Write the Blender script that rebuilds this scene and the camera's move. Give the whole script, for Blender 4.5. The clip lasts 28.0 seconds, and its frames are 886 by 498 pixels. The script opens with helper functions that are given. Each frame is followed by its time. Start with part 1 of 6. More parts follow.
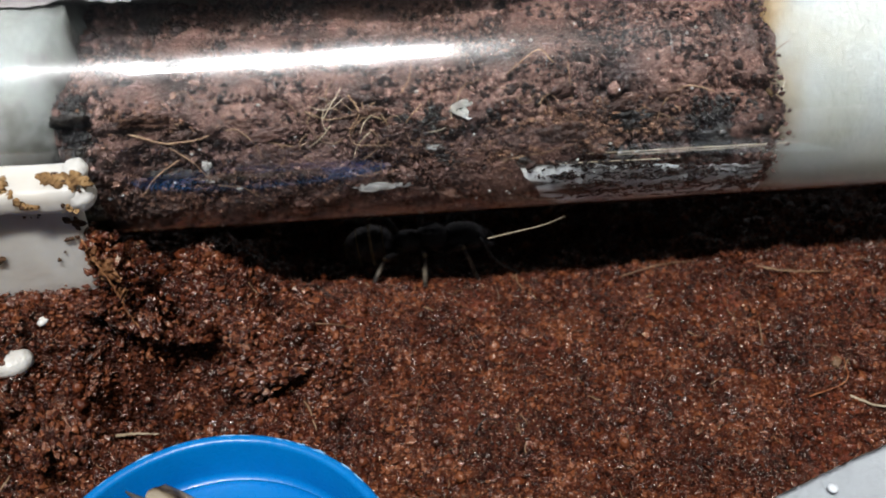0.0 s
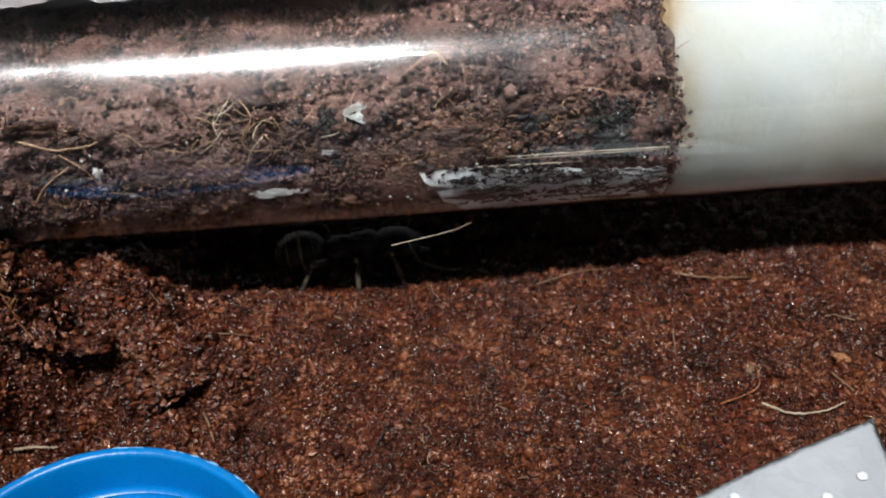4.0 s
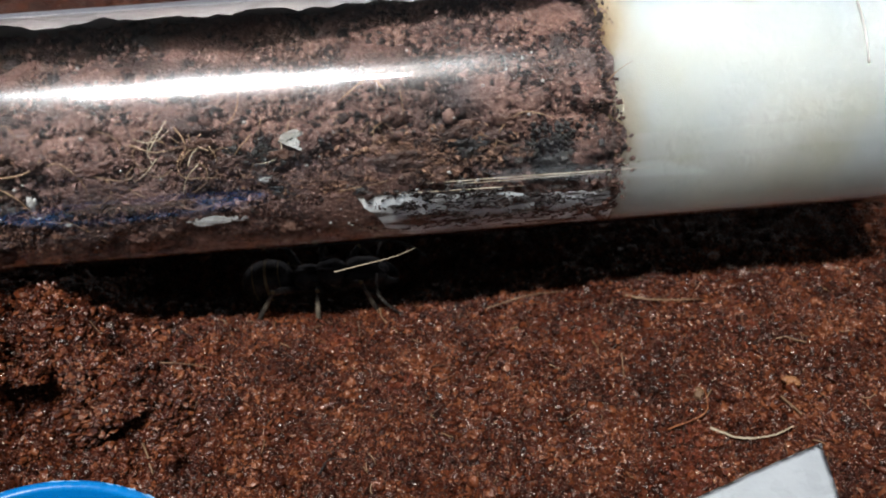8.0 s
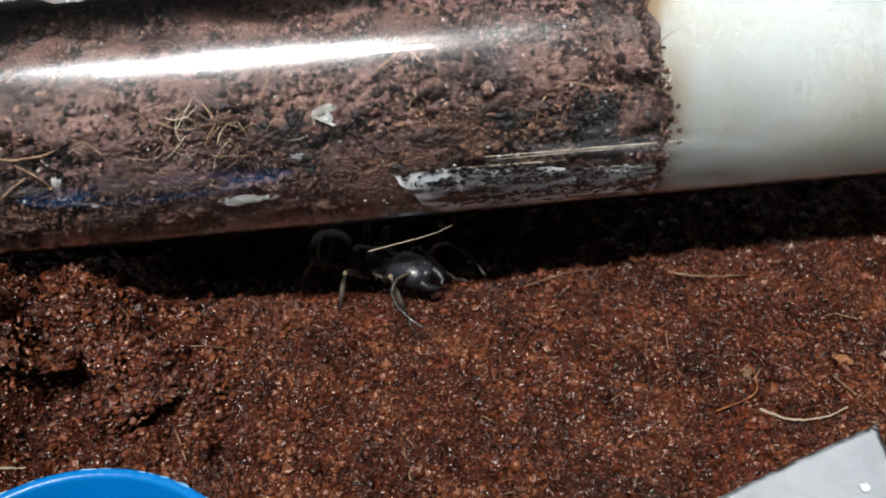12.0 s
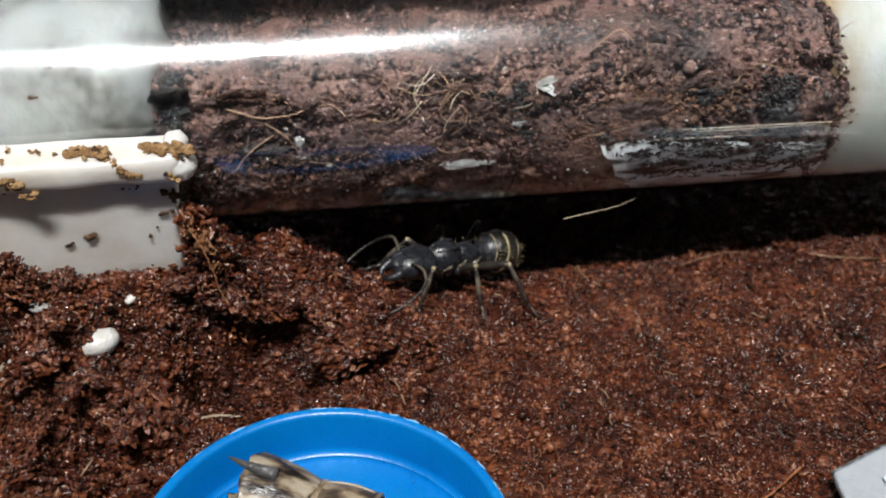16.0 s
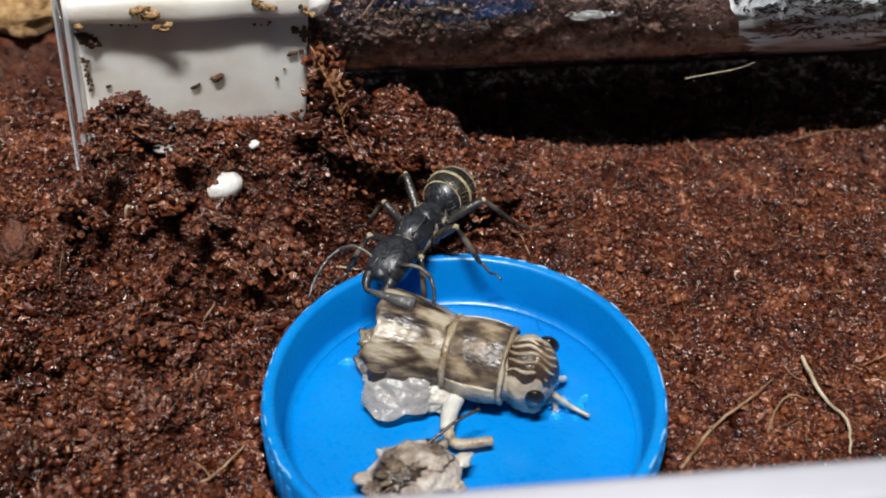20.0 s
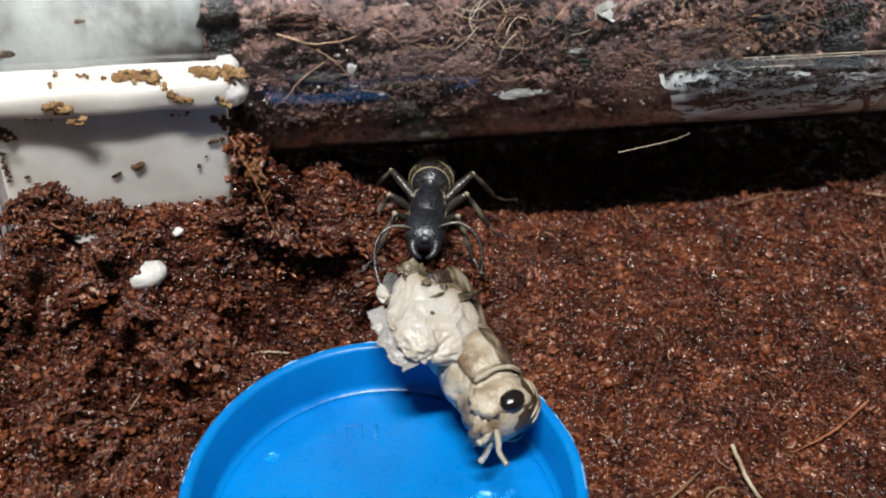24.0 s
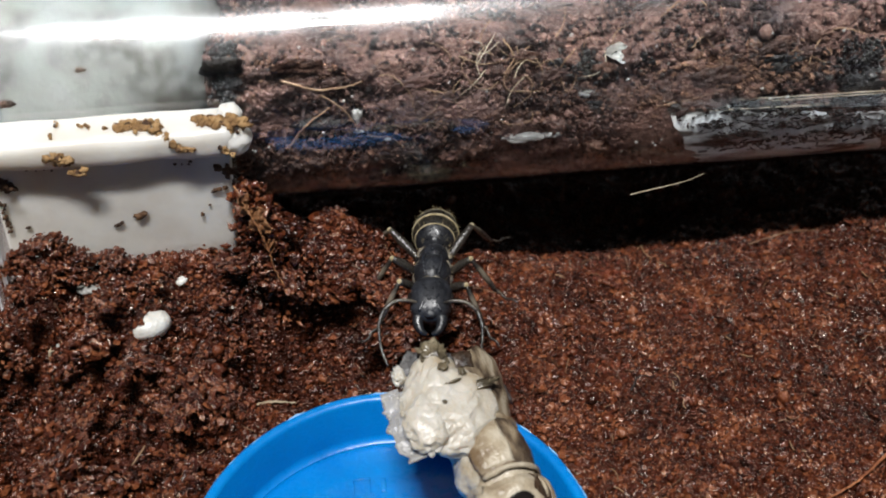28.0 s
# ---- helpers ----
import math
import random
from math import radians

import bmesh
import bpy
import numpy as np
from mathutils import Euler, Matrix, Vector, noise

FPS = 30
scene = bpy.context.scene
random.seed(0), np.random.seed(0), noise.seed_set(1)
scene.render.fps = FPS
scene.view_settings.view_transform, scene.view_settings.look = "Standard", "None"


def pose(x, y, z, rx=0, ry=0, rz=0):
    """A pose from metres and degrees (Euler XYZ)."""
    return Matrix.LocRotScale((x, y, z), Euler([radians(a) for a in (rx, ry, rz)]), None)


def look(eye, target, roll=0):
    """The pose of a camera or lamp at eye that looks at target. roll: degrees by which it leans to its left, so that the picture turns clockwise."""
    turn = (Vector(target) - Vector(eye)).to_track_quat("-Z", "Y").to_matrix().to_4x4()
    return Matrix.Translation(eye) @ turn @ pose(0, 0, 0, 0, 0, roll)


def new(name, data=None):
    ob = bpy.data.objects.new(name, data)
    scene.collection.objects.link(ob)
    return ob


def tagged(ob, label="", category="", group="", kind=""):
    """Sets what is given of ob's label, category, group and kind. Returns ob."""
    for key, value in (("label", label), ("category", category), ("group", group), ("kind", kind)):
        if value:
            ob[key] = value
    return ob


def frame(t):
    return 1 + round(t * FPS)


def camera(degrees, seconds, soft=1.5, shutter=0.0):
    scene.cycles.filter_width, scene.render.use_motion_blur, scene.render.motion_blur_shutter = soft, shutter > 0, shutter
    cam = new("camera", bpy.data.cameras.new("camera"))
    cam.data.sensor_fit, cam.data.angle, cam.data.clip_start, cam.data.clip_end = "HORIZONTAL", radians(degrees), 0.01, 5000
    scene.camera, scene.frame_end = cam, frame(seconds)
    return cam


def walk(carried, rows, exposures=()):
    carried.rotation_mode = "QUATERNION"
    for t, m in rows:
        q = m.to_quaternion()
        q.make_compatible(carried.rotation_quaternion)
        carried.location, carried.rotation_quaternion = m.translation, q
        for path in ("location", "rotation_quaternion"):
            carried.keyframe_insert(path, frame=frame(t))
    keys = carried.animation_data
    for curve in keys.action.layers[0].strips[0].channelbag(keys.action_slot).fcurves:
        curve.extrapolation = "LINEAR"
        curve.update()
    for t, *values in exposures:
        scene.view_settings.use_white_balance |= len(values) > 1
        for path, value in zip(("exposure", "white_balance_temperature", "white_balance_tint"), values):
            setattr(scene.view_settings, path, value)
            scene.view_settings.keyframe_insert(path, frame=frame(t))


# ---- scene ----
cam = camera(44.88, 28.0, soft=1.8)
cam.data.dof.use_dof = True
cam.data.dof.focus_distance, cam.data.dof.aperture_fstop = 0.094, 46.0
PATH = [
    (0, (0.01714, -0.04118, 0.08075), (0.02030, 0.02938, 0.00996), -1.95),
    (0.5, (0.01816, -0.04149, 0.08087), (0.02109, 0.02877, 0.00977), -1.98),
    (1, (0.01898, -0.04179, 0.08097), (0.02198, 0.02870, 0.01010), -2.18),
    (1.5, (0.02024, -0.04176, 0.08040), (0.02299, 0.02882, 0.00961), -2.33),
    (2, (0.01942, -0.04279, 0.07977), (0.02245, 0.02802, 0.00922), -2.14),
    (2.5, (0.02085, -0.04307, 0.08037), (0.02384, 0.02817, 0.01025), -2.23),
    (3, (0.02195, -0.04239, 0.08021), (0.02549, 0.02916, 0.01043), -2.16),
    (3.5, (0.02422, -0.04198, 0.07829), (0.02767, 0.02993, 0.00889), -2.20),
    (5.5, (0.02768, -0.03947, 0.07984), (0.03036, 0.03181, 0.00975), -2.90),
    (6, (0.02749, -0.03930, 0.07819), (0.03072, 0.03213, 0.00828), -2.70),
    (6.5, (0.02990, -0.03901, 0.07830), (0.03281, 0.03186, 0.00781), -2.84),
    (7, (0.03167, -0.03946, 0.07869), (0.03461, 0.03179, 0.00858), -2.90),
    (7.5, (0.03108, -0.03968, 0.07967), (0.03407, 0.03171, 0.00972), -2.95),
    (8, (0.03084, -0.04020, 0.07839), (0.03473, 0.03244, 0.00978), -2.58),
    (8.5, (0.03228, -0.03934, 0.07923), (0.03563, 0.03196, 0.00919), -2.89),
    (9, (0.03105, -0.04030, 0.07924), (0.03399, 0.03129, 0.00948), -3.21),
    (9.5, (0.02997, -0.04020, 0.08071), (0.03267, 0.03062, 0.01016), -3.33),
    (10, (0.02994, -0.04050, 0.08178), (0.03308, 0.03014, 0.01107), -3.12),
    (10.5, (0.03007, -0.04028, 0.08114), (0.03292, 0.03037, 0.01042), -3.32),
    (11, (0.02974, -0.04095, 0.08078), (0.03311, 0.03031, 0.01070), -3.12),
    (11.5, (0.02915, -0.04020, 0.08091), (0.03230, 0.03074, 0.01050), -3.36),
    (12, (0.02917, -0.03707, 0.07663), (0.03124, 0.03374, 0.00605), -4.09),
    (12.5, (0.02797, -0.03752, 0.07227), (0.03077, 0.03482, 0.00329), -3.79),
    (13, (0.02261, -0.04012, 0.07308), (0.02571, 0.03335, 0.00530), -3.72),
    (13.5, (0.01744, -0.04383, 0.07184), (0.02220, 0.03110, 0.00578), -2.70),
    (15.5, (0.00834, -0.04759, 0.07370), (0.01634, 0.02740, 0.00804), -0.28),
    (16, (0.00332, -0.04893, 0.07451), (0.01243, 0.02701, 0.01009), 0.31),
    (16.5, (0.00346, -0.04874, 0.07558), (0.01201, 0.02759, 0.01154), -0.01),
    (17, (0.00167, -0.04851, 0.07554), (0.01047, 0.02774, 0.01144), 0.15),
    (17.5, (-0.00232, -0.05074, 0.07375), (0.00669, 0.02609, 0.01037), 0.15),
    (18, (-0.00542, -0.05211, 0.07279), (0.00415, 0.02360, 0.00816), 0.75),
    (18.5, (-0.00468, -0.05312, 0.07178), (0.00469, 0.02267, 0.00722), 0.76),
    (19, (-0.00623, -0.05405, 0.06924), (0.00239, 0.02110, 0.00383), 0.64),
    (19.5, (-0.00877, -0.05511, 0.06543), (0.00029, 0.02047, 0.00058), 0.99),
    (20, (-0.00770, -0.05532, 0.06400), (0.00038, 0.02023, -0.00103), 0.67),
    (20.5, (-0.00765, -0.05486, 0.06397), (0.00077, 0.02047, -0.00126), 0.97),
    (21, (-0.00727, -0.05436, 0.06425), (0.00079, 0.02114, -0.00082), 0.69),
    (21.5, (-0.00574, -0.05315, 0.06532), (0.00199, 0.02204, -0.00015), 0.50),
    (22, (-0.00366, -0.05042, 0.06688), (0.00423, 0.02414, 0.00071), 0.54),
    (22.5, (-0.00246, -0.05045, 0.06786), (0.00565, 0.02439, 0.00203), 0.45),
    (24.5, (-0.00099, -0.04856, 0.06978), (0.00740, 0.02651, 0.00424), -0.12),
    (25, (-0.00123, -0.04731, 0.07010), (0.00707, 0.02736, 0.00410), -0.18),
    (25.5, (-0.00089, -0.04760, 0.06914), (0.00735, 0.02744, 0.00357), -0.27),
    (26, (-0.00065, -0.04759, 0.06951), (0.00820, 0.02740, 0.00396), -0.03),
    (26.5, (-0.00033, -0.04724, 0.07017), (0.00800, 0.02834, 0.00522), -0.33),
    (27, (-0.00034, -0.04713, 0.07016), (0.00759, 0.02872, 0.00548), -0.64),
    (27.5, (-0.00003, -0.04638, 0.06986), (0.00733, 0.02948, 0.00512), -0.88),
    (28, (-0.00016, -0.04642, 0.07021), (0.00700, 0.02970, 0.00576), -1.10),
]
walk(cam, [(t, look(eye, target, roll)) for t, eye, target, roll in PATH],
     exposures=[(0, -0.12), (6, -0.05), (13, -0.05), (17, 0.03), (19.5, 0.24), (22.5, 0.20), (25, 0.06), (28, 0.0)])

# ---- light: one long LED desk lamp above the viewer, and the dim room ----
world = bpy.data.worlds.new("room")
scene.world = world
world.use_nodes = True
world.node_tree.nodes["Background"].inputs[0].default_value = (0.92, 0.95, 1.0, 1)
world.node_tree.nodes["Background"].inputs[1].default_value = 0.018
lamp = bpy.data.lights.new("desk_lamp", "AREA")
lamp.shape, lamp.size, lamp.size_y, lamp.energy = "RECTANGLE", 0.188, 0.030, 6.15
lamp.color = (0.985, 0.975, 0.965)
lamp_ob = new("desk_lamp_light", lamp)
lamp_ob.matrix_world = look((-0.05, -0.163, 0.582), (-0.05, 0.0425, 0.018))

CM = 0.01
TAU = 2 * math.pi


def at(x, y, z, rx=0, ry=0, rz=0):
    """A pose from centimetres and degrees."""
    return pose(x * CM, y * CM, z * CM, rx, ry, rz)


# ---- materials ----
def material(name, colours, rough=0.5, scale=300.0, bump=0.0, bump_scale=None, metal=0.0, spec=0.5,
             random="", sheen=0.0, subsurface=0.0, rough_var=0.1, stretch=(1, 1, 1), detail=6.0, transmission=0.0, span=0.4, coat=0.0, radius=(0.002, 0.0015, 0.001), island=0.62):
    """Noise between the colours, with a second finer mottling, relief and gloss variation."""
    m = bpy.data.materials.new(name)
    m.use_nodes = True
    nodes, links = m.node_tree.nodes, m.node_tree.links
    b = nodes["Principled BSDF"]
    b.inputs["Metallic"].default_value = metal
    b.inputs["Specular IOR Level"].default_value = spec
    b.inputs["Transmission Weight"].default_value = transmission
    b.inputs["Subsurface Weight"].default_value = subsurface
    b.inputs["Subsurface Radius"].default_value = radius
    b.inputs["Coat Weight"].default_value, b.inputs["Coat Roughness"].default_value = coat, 0.16
    b.inputs["Subsurface Scale"].default_value = 1.0
    b.inputs["Sheen Weight"].default_value = sheen
    coord = nodes.new("ShaderNodeTexCoord")
    mapping = nodes.new("ShaderNodeMapping")
    mapping.inputs["Scale"].default_value = stretch
    links.new(coord.outputs["Object"], mapping.inputs["Vector"])
    big = nodes.new("ShaderNodeTexNoise")
    big.inputs["Scale"].default_value, big.inputs["Detail"].default_value = scale, detail
    links.new(mapping.outputs["Vector"], big.inputs["Vector"])
    ramp = nodes.new("ShaderNodeValToRGB")
    n = len(colours)
    while len(ramp.color_ramp.elements) < n:
        ramp.color_ramp.elements.new(0.5)
    for i, c in enumerate(colours):
        ramp.color_ramp.elements[i].position = 0.5 if n == 1 else 0.5 - span / 2 + span * i / (n - 1)
        ramp.color_ramp.elements[i].color = (*c, 1)
    fac = big.outputs["Fac"]
    if random:
        if random == "island":
            rnd = nodes.new("ShaderNodeNewGeometry").outputs["Random Per Island"]
        else:
            rnd = nodes.new("ShaderNodeObjectInfo").outputs["Random"]
        mix = nodes.new("ShaderNodeMath")
        mix.operation = "MULTIPLY_ADD"
        links.new(rnd, mix.inputs[0])
        mix.inputs[1].default_value = island
        sub = nodes.new("ShaderNodeMath")
        sub.operation = "MULTIPLY_ADD"
        links.new(fac, sub.inputs[0])
        sub.inputs[1].default_value, sub.inputs[2].default_value = 1.17 - island, -0.09
        links.new(sub.outputs[0], mix.inputs[2])
        fac = mix.outputs[0]
    links.new(fac, ramp.inputs["Fac"])
    links.new(ramp.outputs["Color"], b.inputs["Base Color"])
    fine = nodes.new("ShaderNodeTexNoise")
    fine.inputs["Scale"].default_value, fine.inputs["Detail"].default_value = (bump_scale or scale * 4), 4.0
    links.new(mapping.outputs["Vector"], fine.inputs["Vector"])
    rr = nodes.new("ShaderNodeMapRange")
    rr.inputs["From Min"].default_value, rr.inputs["From Max"].default_value = 0.3, 0.7
    rr.inputs["To Min"].default_value, rr.inputs["To Max"].default_value = max(0.02, rough - rough_var), min(1, rough + rough_var)
    links.new(fine.outputs["Fac"], rr.inputs["Value"])
    links.new(rr.outputs["Result"], b.inputs["Roughness"])
    if bump:
        bm_ = nodes.new("ShaderNodeBump")
        bm_.inputs["Strength"].default_value, bm_.inputs["Distance"].default_value = bump, 0.0006
        links.new(fine.outputs["Fac"], bm_.inputs["Height"])
        links.new(bm_.outputs["Normal"], b.inputs["Normal"])
    return m


SOIL = material("wet_coco_soil", [(0.011, 0.0024, 0.0010), (0.047, 0.0108, 0.0040), (0.092, 0.0248, 0.0096)], 0.24, 600, 0.8, 3500, spec=0.55, rough_var=0.13)
CRUMB = material("soil_crumb", [(0.011, 0.0021, 0.0008), (0.045, 0.0092, 0.0031), (0.092, 0.0215, 0.0075), (0.17, 0.054, 0.021)],
                 0.27, 230, 0.35, 4200, random="island", rough_var=0.14, spec=0.6, island=0.32)
WET_CRUMB = material("wet_soil_crumb", [(0.012, 0.0024, 0.0009), (0.046, 0.0095, 0.0032), (0.092, 0.0222, 0.0078), (0.18, 0.058, 0.023)],
                     0.23, 230, 0.35, 5000, random="island", rough_var=0.11, spec=1.0, island=0.36)
for wet in (SOIL, CRUMB, WET_CRUMB):
    wet.node_tree.nodes["Principled BSDF"].inputs["Specular Tint"].default_value = (1.0, 0.87, 0.78, 1)
TUBE_SOIL = material("packed_soil", [(0.012, 0.0066, 0.0055), (0.042, 0.0195, 0.0142), (0.085, 0.038, 0.0265), (0.135, 0.070, 0.050)],
                     0.6, 150, 0.9, 2500, span=0.34)
TUBE_CRUMB = material("packed_crumb", [(0.012, 0.0070, 0.0060), (0.041, 0.0198, 0.0152), (0.078, 0.039, 0.030), (0.135, 0.078, 0.061)],
                      0.6, 110, 0.5, 4000, random="island", spec=0.25)
COTTON = material("damp_cotton", [(0.262, 0.254, 0.208), (0.293, 0.296, 0.268), (0.312, 0.317, 0.296)], 0.75, 110, 0.25, 1500, subsurface=1.0, radius=(0.05, 0.048, 0.044), spec=0.2)
FROSTED = material("frosted_plug", [(0.05, 0.046, 0.038), (0.13, 0.130, 0.115), (0.175, 0.180, 0.160), (0.19, 0.194, 0.176), (0.20, 0.204, 0.188)], 0.85, 190, 0.3, 900, span=0.36, spec=0.15, detail=3.0)
WHITE_PLASTIC = material("white_plastic", [(0.64, 0.60, 0.54), (0.74, 0.715, 0.66), (0.78, 0.76, 0.71)], 0.38, 160, 0.08, 1200, subsurface=0.6, radius=(0.0035, 0.0032, 0.0028))
BLUE = material("blue_plastic", [(0.0, 0.138, 0.43), (0.0, 0.165, 0.49), (0.0, 0.188, 0.535)], 0.30, 120, 0.06, 1800, rough_var=0.08, spec=0.38)
WORN_BLUE = material("worn_blue_edge", [(0.10, 0.30, 0.55), (0.24, 0.45, 0.68)], 0.5, 300, 0.2, 2500)
FOIL = material("silver_film", [(0.60, 0.645, 0.68), (0.68, 0.725, 0.765), (0.75, 0.795, 0.83)], 0.3, 90, 0.3, 300)
TUB = material("tub_plastic", [(0.36, 0.36, 0.395), (0.41, 0.41, 0.45)], 0.4, 60, 0.05, 600)
ROOT = material("root", [(0.09, 0.046, 0.022), (0.17, 0.095, 0.047), (0.28, 0.18, 0.10)], 0.6, 600, 0.4, 4000)
STRAW = material("straw", [(0.20, 0.14, 0.085), (0.34, 0.27, 0.18), (0.46, 0.39, 0.29)], 0.5, 500, 0.3, 3000)
BARK = material("bark_chip", [(0.12, 0.033, 0.011), (0.26, 0.085, 0.029), (0.40, 0.17, 0.07)], 0.5, 500, 0.8, 2500)
ORANGE_FLAKE = material("orange_flake", [(0.16, 0.060, 0.022), (0.32, 0.14, 0.055), (0.46, 0.25, 0.12)], 0.5, 700, 0.5, 3000)
STONE = material("pale_grit", [(0.46, 0.45, 0.40), (0.60, 0.59, 0.55), (0.66, 0.66, 0.63)], 0.35, 300, 0.3, 2000, subsurface=0.1)
DIRT = material("brown_dirt", [(0.02, 0.009, 0.004), (0.07, 0.030, 0.012), (0.17, 0.085, 0.033)], 0.6, 900, 0.8, 4000)
CRUST = material("tan_dirt", [(0.15, 0.076, 0.028), (0.34, 0.195, 0.075), (0.50, 0.33, 0.16)], 0.7, 900, 0.8, 4000)
SCRAP = material("torn_insect_flesh", [(0.045, 0.030, 0.020), (0.14, 0.105, 0.078), (0.30, 0.25, 0.205), (0.44, 0.40, 0.35)], 0.4, 420, 0.8, 1800, span=0.3)
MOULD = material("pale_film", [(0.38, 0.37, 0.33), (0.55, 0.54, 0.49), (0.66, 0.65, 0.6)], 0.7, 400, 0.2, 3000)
BLACK_SOIL_AND_GAP = material("black_soil_and_gap", [(0.004, 0.004, 0.004), (0.012, 0.010, 0.009), (0.03, 0.025, 0.02)], 0.5, 500, 0.6, 3000)
ANT = material("ant_cuticle", [(0.005, 0.0055, 0.007), (0.010, 0.011, 0.014), (0.022, 0.024, 0.030)], 0.40, 420, 0.14, 3600, spec=0.6, rough_var=0.2)
ANT_LEG = material("ant_leg", [(0.009, 0.008, 0.007), (0.026, 0.022, 0.018), (0.13, 0.108, 0.08)], 0.3, 420, 0.2, 6000, spec=0.7)
GOLD = material("golden_down", [(0.16, 0.122, 0.056), (0.32, 0.25, 0.125), (0.50, 0.41, 0.24)], 0.5, 1500, 0.5, 9000, sheen=0.2)
HIP_SKIN = material("pale_membrane", [(0.03, 0.026, 0.02), (0.12, 0.10, 0.072), (0.30, 0.26, 0.19)], 0.4, 1400, 0.4, 7000, span=0.3)
EYE = material("compound_eye", [(0.006, 0.005, 0.005), (0.014, 0.011, 0.010)], 0.12, 900, 0.05, 9000, spec=0.7, rough_var=0.04)
SHELL = material("cricket_shell", [(0.026, 0.019, 0.014), (0.075, 0.054, 0.037), (0.18, 0.132, 0.084), (0.29, 0.23, 0.155)], 0.34, 560, 0.2, 3000,
                 stretch=(0.75, 1.2, 1.1), rough_var=0.14, span=0.24)
WING_CASE = material("streaked_wing_case", [(0.016, 0.011, 0.008), (0.06, 0.042, 0.028), (0.20, 0.155, 0.10), (0.34, 0.29, 0.215)], 0.32, 620, 0.22, 3000,
                     stretch=(0.34, 1.2, 1.2), rough_var=0.14, span=0.22)
SHELL_DARK = material("cricket_dark", [(0.015, 0.010, 0.007), (0.05, 0.03, 0.018), (0.10, 0.065, 0.04)], 0.3, 500, 0.3, 3000)
SHELL_PALE = material("cricket_pale", [(0.15, 0.10, 0.055), (0.34, 0.28, 0.195), (0.46, 0.405, 0.315)], 0.3, 420, 0.35, 2200, span=0.3)
FLESH = material("cricket_flesh", [(0.25, 0.18, 0.10), (0.39, 0.34, 0.265), (0.46, 0.425, 0.365), (0.51, 0.485, 0.44)], 0.38, 260, 0.5, 1100,
                 subsurface=0.35, rough_var=0.16, coat=0.1)
GUT = material("gut_stain", [(0.035, 0.028, 0.018), (0.13, 0.105, 0.065), (0.30, 0.26, 0.18)], 0.25, 420, 0.4, 1500, coat=0.3)
# pale colour that stands in for the room mirrored in the glass
REFLECTION_BAND = material("painted_reflection", [(0.15, 0.125, 0.118), (0.215, 0.185, 0.172), (0.26, 0.23, 0.215)], 0.5, 120, 0.2, 2500, stretch=(0.3, 1.5, 1.5))
SCUFF = material("scuff", [(0.14, 0.135, 0.13), (0.25, 0.245, 0.245)], 0.4, 300, 0.1, 2000)
FUZZ = material("ochre_fuzz", [(0.038, 0.015, 0.008), (0.098, 0.042, 0.021), (0.165, 0.082, 0.045)], 0.7, 420, 0.9, 3500, random="island", island=0.5)
CLAY = material("pinkish_clay", [(0.05, 0.022, 0.016), (0.095, 0.045, 0.033), (0.14, 0.072, 0.054)], 0.6, 300, 0.5, 2500, random="island", island=0.4)
GREY_WING = material("grey_wing", [(0.03, 0.03, 0.032), (0.07, 0.068, 0.068), (0.13, 0.125, 0.12)], 0.35, 400, 0.4, 2000)
REDWOOD = material("redwood_bark", [(0.035, 0.010, 0.005), (0.10, 0.030, 0.013), (0.17, 0.062, 0.028)], 0.5, 500, 0.9, 2500)
RED_CLOD = material("red_clod", [(0.05, 0.009, 0.003), (0.12, 0.024, 0.008), (0.22, 0.055, 0.020)], 0.35, 900, 1.0, 3500)
GASTER = material("gaster_cuticle", [(0.006, 0.0056, 0.005), (0.014, 0.0125, 0.010), (0.034, 0.028, 0.019)], 0.32, 900, 0.22, 5000, spec=0.65, rough_var=0.12)
FIBRE = material("fibre", [(0.07, 0.03, 0.013), (0.15, 0.075, 0.035), (0.28, 0.17, 0.09)], 0.5, 400, 0.2, 4000, random="island")
OCHRE = material("ochre_soil", [(0.022, 0.009, 0.006), (0.065, 0.028, 0.017), (0.115, 0.053, 0.031)], 0.6, 500, 0.9, 2500, random="island", island=0.5)
CHIP = material("dull_chip", [(0.16, 0.155, 0.14), (0.25, 0.24, 0.22), (0.32, 0.31, 0.29)], 0.4, 500, 0.3, 3000)
SMEAR = material("smeared_cotton", [(0.05, 0.042, 0.034), (0.70, 0.685, 0.64), (0.80, 0.79, 0.75), (0.84, 0.83, 0.80)], 0.7, 420, 0.2, 3000, stretch=(0.4, 2.2, 2.2), span=0.26)
MEMBRANE = material("wing_membrane", [(0.42, 0.40, 0.37), (0.56, 0.54, 0.51)], 0.3, 300, 0.4, 1500, transmission=0.5)


